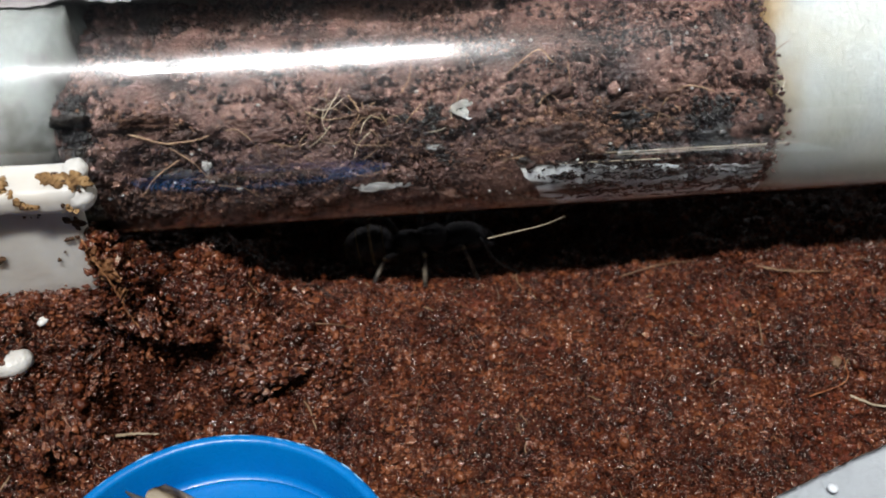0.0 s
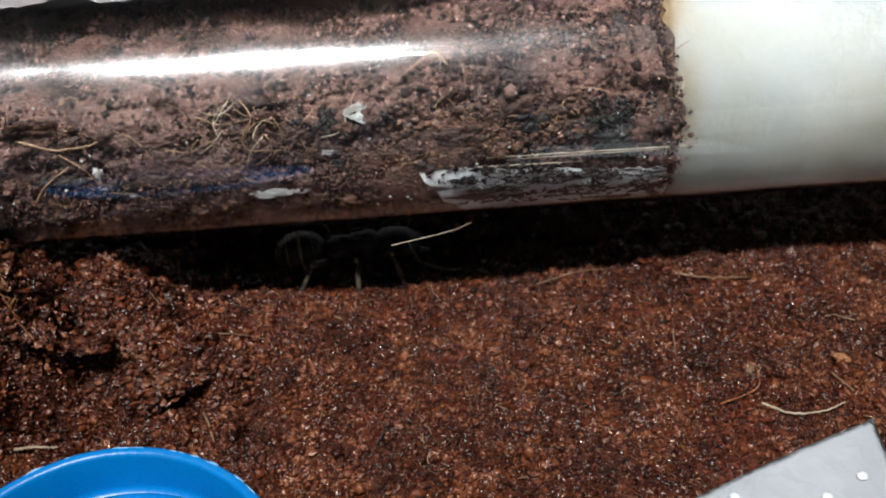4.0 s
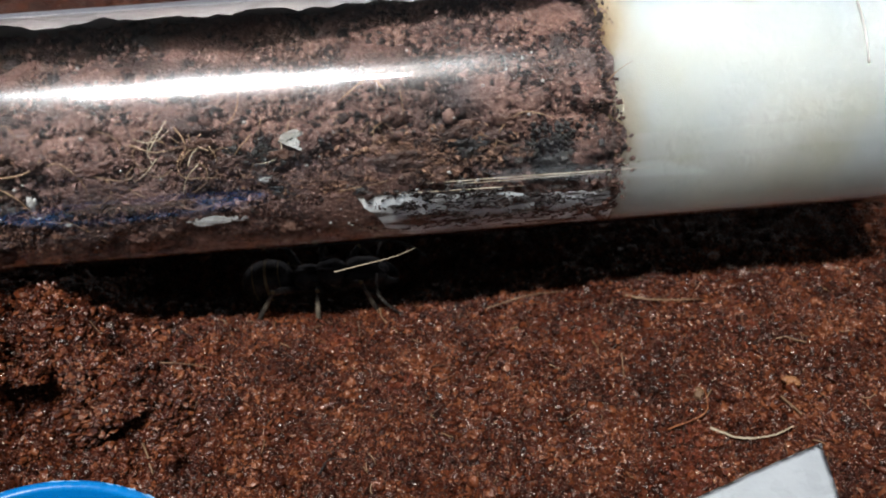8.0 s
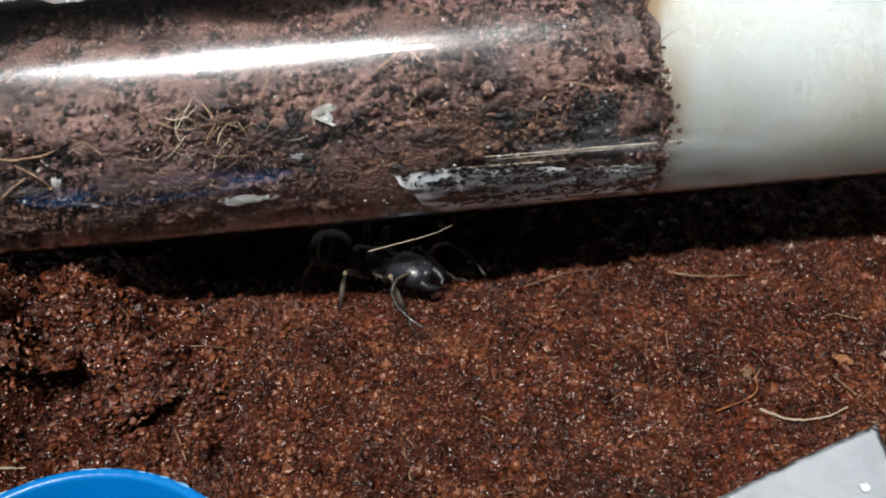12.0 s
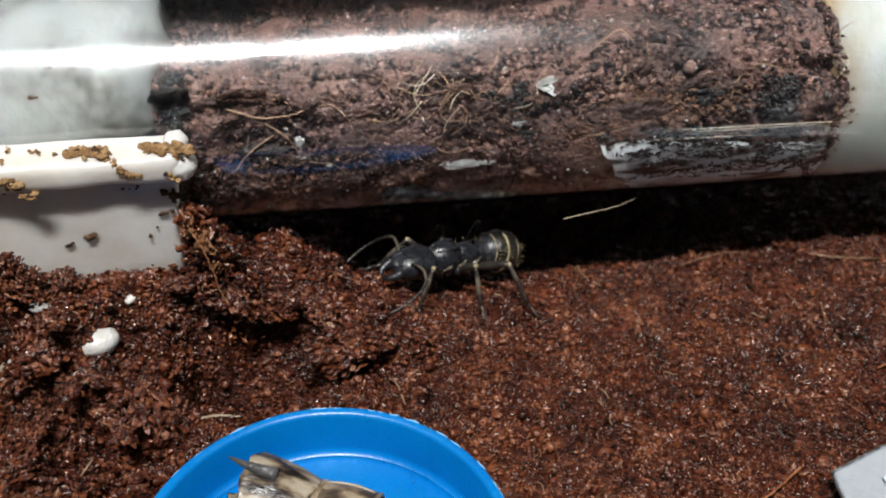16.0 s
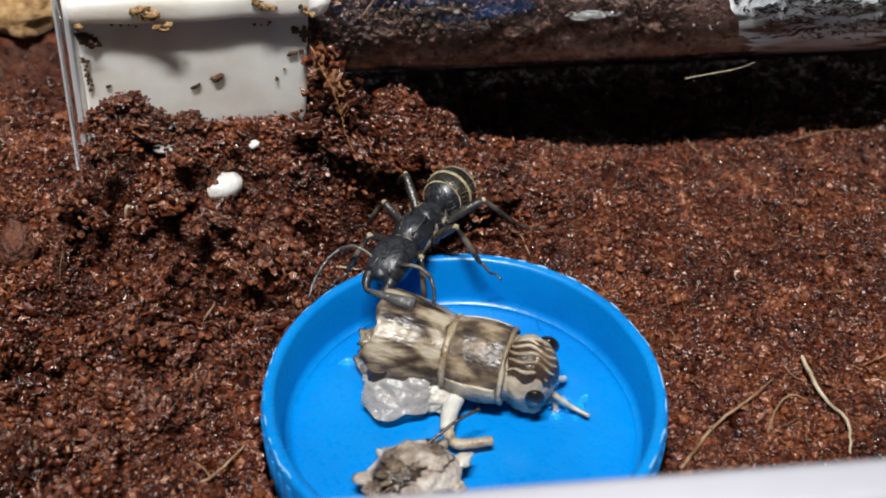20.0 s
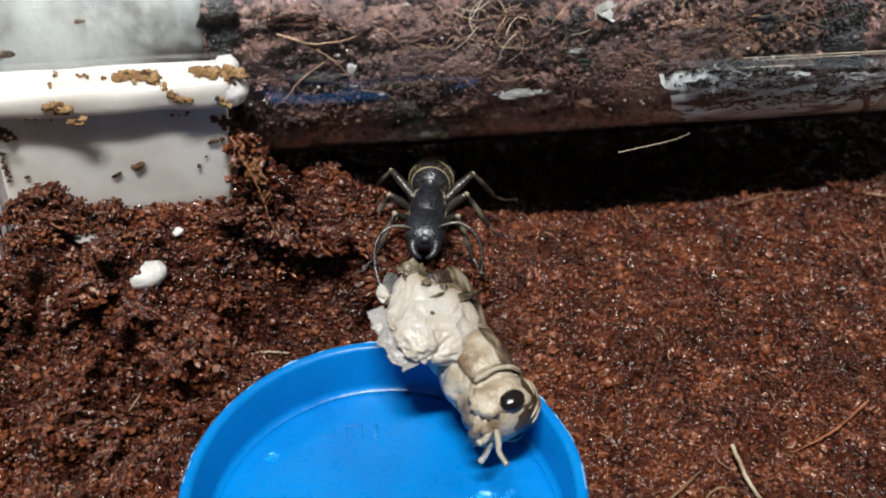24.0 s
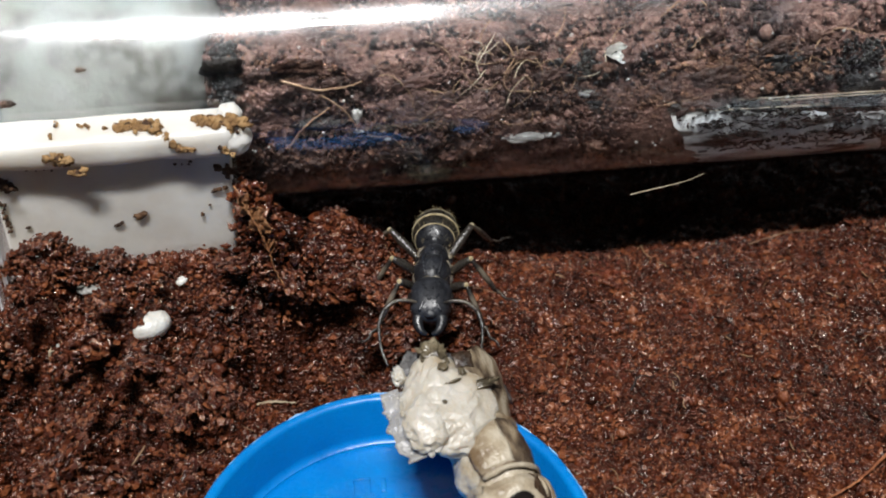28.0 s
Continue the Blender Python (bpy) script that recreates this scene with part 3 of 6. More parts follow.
def build_lumps():
    """Larger sticky lumps on the mound, each one a piece of the ground."""
    ground = bpy.data.objects["ground"]
    kinds = []
    for k in range(7):
        bm = bmesh.new()
        bmesh.ops.create_icosphere(bm, subdivisions=1, radius=0.62 * CM)
        rng = random.Random(k + 7)
        for n in range(70):
            d = Vector((rng.gauss(0, 1), rng.gauss(0, 1), abs(rng.gauss(0, 1)))).normalized()
            c = d * CM * rng.uniform(0.45, 1.0) * Vector((1, 1, 0.8)).length / 1.6
            bmesh.ops.create_icosphere(bm, subdivisions=1, radius=CM * rng.uniform(0.09, 0.24), matrix=Matrix.LocRotScale(c, Euler((rng.random() * 6, rng.random() * 6, 0)), Vector((1, rng.uniform(0.4, 1), rng.uniform(0.4, 1)))))
        for v in bm.verts:
            v.co += 0.20 * CM * Vector((noise.noise(v.co * 420), noise.noise(v.co * 410 + Vector((5, 0, 0))), noise.noise(v.co * 390 + Vector((0, 9, k)))))
        me = bpy.data.meshes.new("soil_lump")
        bm.to_mesh(me)
        bm.free()
        me.materials.append(WET_CRUMB)
        kinds.append(me)
    spots = []
    rng = random.Random(33)
    for x0, x1, y0, y1, over in ((-1.15, 0.15, 2.50, 2.42, 0.16), (-3.40, -2.85, 2.24, 2.20, 0.14), (-2.15, -1.75, 1.82, 1.80, 0.10), (-1.75, -1.25, 1.58, 1.52, 0.10),
                                 (0.10, 0.60, 2.18, 2.12, 0.06), (-2.70, -2.25, 0.92, 0.86, 0.10), (-2.55, -2.2, 2.08, 2.05, 0.1), (-3.0, -2.5, 1.30, 1.25, 0.08), (-0.5, 0.1, 1.98, 1.96, 0.05)):
        n = max(3, round((x1 - x0) / 0.13))
        for k in range(n):
            t = (k + rng.uniform(-0.3, 0.3)) / (n - 1)
            x, y = x0 + (x1 - x0) * t, y0 + (y1 - y0) * t + rng.uniform(-0.06, 0.08)
            spots.append((x, y, height(x, y + 0.2) + rng.uniform(-0.02, over), rng.uniform(0.11, 0.19)))
    for k in range(70):
        x, y = rng.uniform(-3.9, 0.3), rng.uniform(-0.6, 2.5)
        if math.hypot(x, y) > 1.95 and math.hypot((x + 0.5) / 0.7, (y - 2.25) / 0.3) > 1 and math.hypot(x + 1.9, y - 2.15) > 0.35:
            spots.append((x, y, height(x, y) + rng.uniform(-0.02, 0.05), rng.uniform(0.10, 0.20)))
    crest = ((-3.05, 1.10), (-2.90, 1.20), (-2.68, 1.38), (-2.52, 1.22), (-2.36, 1.12), (-2.16, 1.14), (-1.98, 0.98), (-1.80, 0.94), (-1.62, 0.88), (-1.46, 0.64), (-1.30, 0.76), (-1.14, 0.70))
    for (xa, za), (xb, zb) in zip(crest, crest[1:]):
        for t in (0.0, 0.5):
            x, z, r = xa + (xb - xa) * t + rng.uniform(-0.03, 0.03), za + (zb - za) * t, rng.uniform(0.09, 0.14)
            spots.append((x, 2.62, z - r * 0.7, r))
            spots.append((x + 0.05, 2.50, z - r - 0.14, r * 1.1))
    for k, (x, y, z, r) in enumerate(spots):
        ob = new("soil_lump", kinds[k % 7])
        ob.parent = ground
        ob.matrix_basis = at(x, y, z, rng.uniform(-25, 25), rng.uniform(-25, 25), rng.uniform(0, 360)) @ Matrix.Diagonal((r * rng.uniform(0.9, 1.4), r, r * rng.uniform(0.6, 0.9), 1))
    rng = random.Random(91)
    made = 0
    while made < 150:
        x, y = rng.uniform(-4.2, 1.1), rng.uniform(-0.9, 3.3)
        if math.hypot(x, y) < 1.85 or math.hypot((x + 0.5) / 0.6, (y - 2.28) / 0.34) < 1 or (x < -0.9 and y > 2.5) or rng.random() > 1 / (1 + math.exp((x - 0.1 + 0.25 * (y - 2)) * 3)):
            continue
        r = min(0.16, max(0.05, rng.lognormvariate(math.log(0.085), 0.35)))
        ob = new("soil_lump", kinds[made % 7])
        ob.parent = ground
        ob.matrix_basis = at(x, y, height(x, y) + 0.15 * r, rng.uniform(-25, 25), rng.uniform(-25, 25), rng.uniform(0, 360)) @ Matrix.Diagonal((r, r, r, 1))
        made += 1


build_lumps()

# ---- the tub ----
def build_tub():
    tub = thing("plastic_tub", "pale translucent plastic tub holding the soil", "tub")
    part("front_wall", box(-10.2, 13.2, -2.85, -2.6, -1.6, 2.47, 0.06), TUB, tub)
    part("back_wall", box(-10.2, 13.2, 13.0, 13.25, -1.6, 3.4, 0.06), TUB, tub)
    part("side_wall", box(-10.2, -9.95, -2.59, 12.99, -1.6, 3.0, 0.06), TUB, tub)
    part("side_wall", box(12.95, 13.2, -2.59, 12.99, -1.6, 3.0, 0.06), TUB, tub)
    part("base", box(-10.2, 13.2, -2.85, 13.25, -1.9, -1.61, 0.06), TUB, tub)


build_tub()

# ---- the glass nest tube ----
TY, TZ, TR, TI = 4.253, 1.818, 1.185, 1.150
FILL = 1.088
TX0, TX1 = -3.14, 8.0


def wrap(x, a, r):
    """A point on the tube: a in degrees from straight up towards the viewer."""
    r *= FILL
    return (x, TY - r * math.sin(radians(a)), TZ + r * math.cos(radians(a)))


def build_tube():
    tube = thing("test_tube", "clear scuffed glass test tube packed with soil, lying on its side", "test tube", at(0, TY, TZ))
    prof = [(TI, TX0 + 0.02), (TI + 0.015, TX0), (TR - 0.015, TX0), (TR, TX0 + 0.02), (TR, TX0 + 0.06), (TR, TX0 + 0.3), (TR, 0.0), (TR, 4.0), (TR, TX1 - 0.3), (TR, TX1 - 0.12), (TR - 0.004, TX1 - 0.04), (TR - 0.015, TX1),
            (TI + 0.015, TX1), (TI, TX1 - 0.04), (TI, TX1 - 0.12), (TI, 4.0), (TI, 0.0), (TI, TX0 + 0.3), (TI, TX0 + 0.06)]
    for name, below in (("glass_wall", False), ("glass_underside", True)):
        bm = lathe(prof, "x", 128, close=True)
        f = max(bm.faces, key=lambda q: q.calc_area() + 10 * Vector((0, q.calc_center_median().y, q.calc_center_median().z)).length)
        c = f.calc_center_median()
        if f.normal.dot(Vector((0, c.y, c.z))) < 0:
            bmesh.ops.reverse_faces(bm, faces=bm.faces)
        drop = []
        for f in bm.faces:
            c = f.calc_center_median()
            a = math.degrees(math.atan2(-c.y, c.z)) % 360
            if (111 < a < 200) != below:
                drop.append(f)
        bmesh.ops.delete(bm, geom=drop, context="FACES")
        part(name, bm, GLASS, tube).visible_shadow = False
    ring = []
    for k in range(12):
        a = TAU * k / 12
        ring.append((TR + 0.012 + 0.03 * math.cos(a), TX0 - 0.02 + 0.05 * math.sin(a)))
    rim = part("rim", lathe(ring, "x", 128, close=True), GLASS, tube, "rounded clear glass rim")
    rim.visible_shadow = False
    # white arc added as the curved highlight at the tube's far end
    ring = [(TR + 0.008 + 0.008 * math.cos(TAU * k / 12), 7.17 + 0.012 * math.sin(TAU * k / 12)) for k in range(12)]
    bm = lathe(ring, "x", 128, close=True)
    drop = []
    for f in bm.faces:
        c = f.calc_center_median()
        if 48 < math.degrees(math.atan2(-c.y, c.z)) % 360 < 250:
            drop.append(f)
    bmesh.ops.delete(bm, geom=drop, context="FACES")
    bmesh.ops.holes_fill(bm, edges=bm.edges, sides=0)
    part("collar_clip", bm, WHITE_PLASTIC, tube, "thin white arc for the highlight on the glass end")
    # painted reflection of the room on the upper back wall, above the soil
    bm = bmesh.new()
    g = []
    for i in range(120):
        x = TX0 + 0.3 + (4.6 - TX0) * i / 119
        lo = -70
        hi = -4 + 6 * noise.noise(Vector((x * 2.2, 0, 0))) + 4 * noise.noise(Vector((x * 7, 0, 3)))
        g.append([bm.verts.new((x, (TI - 0.004) * -math.sin(radians(lo + (hi - lo) * j / 14)), (TI - 0.004) * math.cos(radians(lo + (hi - lo) * j / 14)))) for j in range(15)])
    for a, b in zip(g, g[1:]):
        for j in range(14):
            bm.faces.new((a[j], b[j], b[j + 1], a[j + 1]))
    part("fogged_strip", bm, REFLECTION_BAND, tube, "pale strip of painted reflection inside the glass")
    return tube


TUBE = build_tube()


def core_radius(x, a):
    """The packed soil touches the glass in places and leaves hollows between."""
    n = 0.055 * lattice(x * 1.6, a * 1.8, 21) + 0.075 * lattice(x * 3.6 + 0.8 * a, a * 5.5, 22) + 0.05 * lattice(x * 8, a * 10, 23) + 0.025 * lattice(x * 19, a * 21, 28)
    return np.clip(1.005 + n, 0.86, 1.044)


def core_top(x):
    return 0.63 + 0.24 * np.clip((x - 2.4) / 2.2, 0, 1) + 0.05 * lattice(x * 1.1, x * 0 + 3.3, 24)


def build_core():
    """The packed soil: a lumpy cylinder with a flattish top."""
    core = thing("packed_soil", "dark brown soil packed in the glass tube with roots", "soil", at(0, TY, TZ))
    core.scale = (1, FILL, FILL)
    nx, na = 420, 300
    xs = np.linspace(-1.24, 4.98, nx)
    an = np.linspace(0, TAU, na, endpoint=False)
    gx, ga = np.meshgrid(xs, an, indexing="ij")
    r = core_radius(gx, ga)
    up = r * np.cos(ga)
    out = r * np.sin(ga)
    up = np.minimum(up, core_top(gx) + 0.05 * lattice(gx * 5, out * 5, 25))
    gx = gx + (0.10 * lattice(ga * 3, ga * 0 + 1, 26) + 0.05 * lattice(ga * 10, ga * 0, 27)) * np.clip((gx - 4.4) / 0.5, 0, 1)
    verts = np.stack([gx, -out, up], -1).reshape(-1, 3)
    i = np.arange(nx * na).reshape(nx, na)
    j = np.roll(i, -1, 1)
    quads = np.stack([i[:-1], j[:-1], j[1:], i[1:]], -1).reshape(-1, 4)
    body = from_arrays("core", verts, quads, TUBE_SOIL, smooth=True)
    body.parent = core
    # the end by the frosted plug is painted black for the dark gap
    for k, name in ((0, -1), (nx - 1, 1)):
        bm = bmesh.new()
        bm.faces.new([bm.verts.new(verts[q]) for q in i[k]])
        part("core_end", bm, BLACK_SOIL_AND_GAP if k == 0 else TUBE_SOIL, core, smooth=False)
    rng = np.random.default_rng(31)
    m = 20000
    x, a = rng.uniform(-1.2, 4.95, m), rng.uniform(-0.9, 2.6, m)
    s = np.clip(rng.lognormal(math.log(0.017), 0.5, m), 0.007, 0.06)
    rr = np.minimum(core_radius(x, a % TAU) + s * rng.uniform(-0.6, 0.5, m), 1.044 - s * 0.8)
    z = np.minimum(rr * np.cos(a), core_top(x))
    keep = ~((x > 3.0) & (a > 1.66) & (a < 2.45))
    pts = np.stack([x, -rr * np.sin(a), z], 1)[keep]
    cr = grains("crumbs", pts, s[keep], TUBE_CRUMB, 32, flat=0.8)
    tagged(cr, "small packed soil crumbs", kind="stuff")
    cr.parent = core


build_core()


def build_plugs():
    p = thing("cotton_plug", "damp cream cotton plug filling the tube's end", "cotton plug", at(0, TY, TZ))
    p.scale = (1, FILL, FILL)
    prof = [(0.2, 5.0), (0.9, 4.96), (1.03, 5.06), (1.042, 5.3), (1.042, 6.0), (1.042, 7.5), (1.03, 7.8), (0.98, 7.86), (0.4, 7.88)]
    part("plug", lathe(prof, "x", 96), COTTON, p)
    rng = np.random.default_rng(77)
    n = 1500
    a = rng.uniform(-0.9, 2.3, n)
    x = 4.95 + 0.10 * lattice(a * 4, a * 0, 3) + rng.exponential(0.028, n) - 0.05
    pts = np.stack([x, -1.047 * np.sin(a), 1.047 * np.cos(a)], 1)
    ob = grains("soil_specks", pts, np.clip(rng.lognormal(math.log(0.013), 0.45, n), 0.005, 0.04), TUBE_CRUMB, 78, flat=0.5)
    ob.parent = p
    tagged(ob, "dark soil specks on the cotton's edge", kind="stuff")
    # the wedge of cotton that runs on under the soil, smeared with streaks of dirt
    bm = bmesh.new()
    nx, na = 60, 16
    grid = []
    for i in range(nx):
        x = 3.02 + 2.0 * i / (nx - 1)
        row = []
        for j in range(na):
            lo, hi = 89 + 10 * i / nx + 2 * noise.noise(Vector((x * 3.1, 0, 5))) + 2.4 * noise.noise(Vector((x * 14, 0, 7))), 150
            a = lo + (hi - lo) * j / (na - 1)
            xx = x + (0.10 * noise.noise(Vector((a * 0.25, 0, 1))) + 0.012 * (a - 115)) * (1 - i / nx)
            row.append(bm.verts.new((xx, -1.0485 * math.sin(radians(a)), 1.0485 * math.cos(radians(a)))))
        grid.append(row)
    for a, b in zip(grid, grid[1:]):
        for j in range(na - 1):
            bm.faces.new((a[j], b[j], b[j + 1], a[j + 1]))
    part("smeared_wedge", bm, SMEAR, p, "greyish smeared cotton with dirt streaks")
    rng = np.random.default_rng(12)
    xs, an = [], []
    for k in range(120):
        x0, a0 = rng.uniform(2.95, 4.75), rng.beta(1.0, 1.5)
        lean = rng.uniform(-6, 2)
        for i in range(rng.integers(4, 16)):
            xs.append(x0 + 0.022 * i)
            an.append(89 + 10 * (x0 - 3) / 2 + 27 * a0 + lean * 0.022 * i * 4 + rng.normal() * 0.7)
    x, a = np.array(xs), np.radians(an)
    n = len(x)
    pts = np.stack([x, -1.049 * np.sin(a), 1.049 * np.cos(a)], 1)
    ob = grains("dirt_streaks", pts, np.clip(rng.lognormal(math.log(0.016), 0.45, n), 0.006, 0.034), BLACK_SOIL_AND_GAP, 13, flat=0.35)
    ob.parent = p
    tagged(ob, "dark streaks of dirt", kind="stuff")
    # thin pale lines along the glass at the wedge's upper edge
    for x0, x1, a0, a1, w in ((3.35, 5.35, 85.5, 86.5, 0.0045), (3.6, 4.9, 87.2, 87.4, 0.003), (3.0, 4.2, 90.0, 91.0, 0.004)):
        line = curve_points([(x0 + (x1 - x0) * t, -1.0495 * math.sin(radians(a0 + (a1 - a0) * t)), 1.0495 * math.cos(radians(a0 + (a1 - a0) * t))) for t in (0, 0.35, 0.7, 1)], 8, 0.0015, 4)
        part("pale_thread", tube_path(line, [w * math.sin(math.pi * (i + 1) / (len(line) + 1)) + 0.001 for i in range(len(line))], 6), STRAW, p)

    q = thing("frosted_plug", "greyish frosted plug in the tube's mouth with dirt spots", "plug", at(0, TY, TZ))
    q.scale = (1, FILL, FILL)
    bm = lathe([(0.3, -3.0), (0.95, -2.98), (1.02, -2.9), (1.025, -1.5), (0.99, -1.3), (0.7, -1.22), (0.3, -1.2)], "x", 80)
    for v in bm.verts:
        if v.co.x > -2:
            v.co.x -= 0.10 * (0.6 - v.co.z) + 0.12 * noise.noise(v.co * 3) + 0.07 * noise.noise(v.co * 8)
    part("plug", bm, FROSTED, q)
    rng = random.Random(5)
    for k in range(7):
        x, a = rng.uniform(-2.9, -1.5), rng.uniform(40, 95)
        w = rng.uniform(0.015, 0.035)
        part("dirt_spot", blob((w * 1.6, w * 0.3, w), (x, -1.022 * math.sin(radians(a)), 1.022 * math.cos(radians(a))), 0.9, 3, 3, k), DIRT, q)


build_plugs()


def build_tube_bits():
    """Roots, flakes and chips that press against the glass."""
    def root(a, w=0.012, seed=1, mat=ROOT):
        pts = curve_points([wrap(x, d, 1.044) for x, d in a], 10, 0.004, seed)
        n = len(pts)
        r = tagged(part("root", tube_path(pts, [0.75 * w * (1 - 0.6 * i / n) for i in range(n)], 6), mat), "thin tan plant root pressed against the glass", "root", "roots in the tube")
        return r
    root([(-0.62, 63), (-0.3, 68), (0.05, 66), (0.22, 57)], 0.018, 1)
    root([(-0.6, 94), (-0.45, 84), (-0.22, 76)], 0.018, 2)
    root([(1.28, 52), (1.36, 60), (1.27, 68), (1.32, 74), (1.6, 75)], 0.014, 3)
    root([(0.9, 58), (1.1, 62), (1.36, 60)], 0.010, 4)
    root([(1.5, 56), (1.36, 60), (1.2, 54)], 0.010, 5)
    root([(3.95, 72), (4.0, 64), (4.2, 57), (4.45, 60)], 0.012, 6)
    root([(1.9, 58), (1.75, 66), (1.7, 72)], 0.008, 7)
    root([(0.55, 70), (0.8, 73), (1.05, 68)], 0.012, 8)
    root([(2.6, 86), (2.9, 84), (3.25, 80)], 0.008, 9)
    bm = bmesh.new()
    g = []
    for i in range(10):
        row = []
        for j in range(8):
            u, v = i / 9 * 2 - 1, j / 7 * 2 - 1
            cut_u = 1 - 0.35 * max(0.0, v) - 0.15 * (v < -0.6)
            p = Vector((u * 0.125 * cut_u + 0.03 * v, -0.012 * abs(u + 0.3) + 0.012 * noise.noise(Vector((u * 2, v * 2, 4))), v * 0.075 * (1 + 0.3 * noise.noise(Vector((u * 2.5, 0, 2))))))
            row.append(bm.verts.new(pose(0, 0, 0, -28, 35, 0) @ p))
        g.append(row)
    for a, b in zip(g, g[1:]):
        for j in range(7):
            bm.faces.new((a[j], a[j + 1], b[j + 1], b[j]))
    bmesh.ops.solidify(bm, geom=bm.faces[:], thickness=0.008)
    part_ob = part("flake", bm, MOULD, None, smooth=False)
    part_ob.matrix_basis = at(*wrap(2.28, 61, 1.044))
    tagged(part_ob, "pale grey papery flake among the soil", "flake")
    # silvery chips on the inner glass
    for x, a, w, h, s in ((1.45, 97.5, 0.17, 0.040, 1), (1.70, 97, 0.07, 0.028, 2), (0.25, 93, 0.03, 0.015, 3)):
        bm = blob((w, 0.010, h), (0, 0, 0), 0.45, 2.0, 4, s)
        c = part("chip", bm, CHIP)
        c.matrix_basis = at(*wrap(x, a, 1.046), -(a - 90))
        tagged(c, "small pale chip stuck inside the glass", "chip", "chips in the tube")
    for x, a, w, h, s in ((0.0, 82, 0.04, 0.09, 5), (0.02, 88, 0.06, 0.02, 6), (2.0, 78, 0.07, 0.03, 7)):
        c = part("grey_lump", blob((w, 0.03, h), (0, 0, 0), 0.9, 3, 3, s), CHIP)
        c.matrix_basis = at(*wrap(x, a, 1.02), -(a - 90))
        tagged(c, "greyish mouldy lump in the packed soil", "lump", "lumps in the tube")
    for x, a, w, h, s in ((3.1, 78, 0.42, 0.16, 8), (0.55, 69, 0.34, 0.10, 9), (3.6, 66, 0.3, 0.1, 10), (-0.48, 61, 0.36, 0.17, 11), (-0.45, 102, 0.35, 0.15, 12), (1.7, 70, 0.25, 0.09, 14)):
        c = part("bark_lump", blob((w * 0.62, 0.05, h * 1.1), (0, 0, 0), 0.5, 2.0, 4, s), {9: CLAY, 11: FUZZ, 14: TUBE_SOIL}.get(s, OCHRE))
        c.matrix_basis = at(*wrap(x, a, 1.0), -(a - 90), -12)
        tagged(c, "ochre-brown fibrous lump in the packed soil", "lump", "lumps in the tube")
    # the one at x -1.08 is a painted-in dark gap beside the plug
    for x, a, w, h, s in ((-1.08, 58, 0.18, 0.27, 20), (-0.3, 84, 0.25, 0.05, 21), (4.5, 84, 0.2, 0.14, 22)):
        c = part("dark_lump", blob((w, 0.05, h), (0, 0, 0), 0.5, 2.6, 3, s), BLACK_SOIL_AND_GAP)
        c.matrix_basis = at(*wrap(x, a, 1.0), -(a - 90))
        tagged(c, "blackish patch in the packed soil", "lump", "lumps in the tube")


build_tube_bits()


def build_tube_lumps():
    rng = random.Random(23)
    # the blackish ones stand in for shaded voids in the soil
    for k in range(34):
        x, a = rng.uniform(-0.9, 4.7), rng.uniform(56, 108)
        if x > 2.9 and a > 92:
            continue
        w, h = rng.uniform(0.07, 0.15), rng.uniform(0.05, 0.11)
        c = part("soil_lump", blob((w, 0.04, h), (0, 0, 0), 0.8, 2.4, 3, k + 50), (BLACK_SOIL_AND_GAP, OCHRE, TUBE_SOIL, TUBE_SOIL, OCHRE)[k % 5])
        c.matrix_basis = at(*wrap(x, a, 1.012), -(a - 90), rng.uniform(-25, 25))
        tagged(c, ("blackish", "ochre-brown", "dark brown", "dark brown", "ochre-brown")[k % 5] + " lump in the packed soil", "lump", "lumps in the tube")
    for k in range(14):
        x, a = rng.uniform(-0.9, 4.7), rng.uniform(45, 100)
        line = [(x + 0.13 * i * rng.uniform(0.6, 1.2), a + rng.uniform(-6, 6) * i) for i in range(4)]
        pts = curve_points([wrap(u, d, 1.045) for u, d in line], 6, 0.002, k)
        r = part("root", tube_path(pts, [0.0045 + 0.003 * math.sin(k)] * len(pts), 5), ROOT)
        tagged(r, "hair-thin tan root pressed against the glass", "root", "roots in the tube")
    for k in range(60):
        x, a, q = rng.uniform(-0.9, 4.8), rng.uniform(20, 112), rng.uniform(0.008, 0.02)
        c = part("grit", blob((q, q * 0.6, q), (0, 0, 0), 0.5, 2, 1, k), CHIP)
        c.matrix_basis = at(*wrap(x, a, 1.047))
        tagged(c, "tiny pale grit grain behind the glass", "grit", "grit in the tube")


build_tube_lumps()


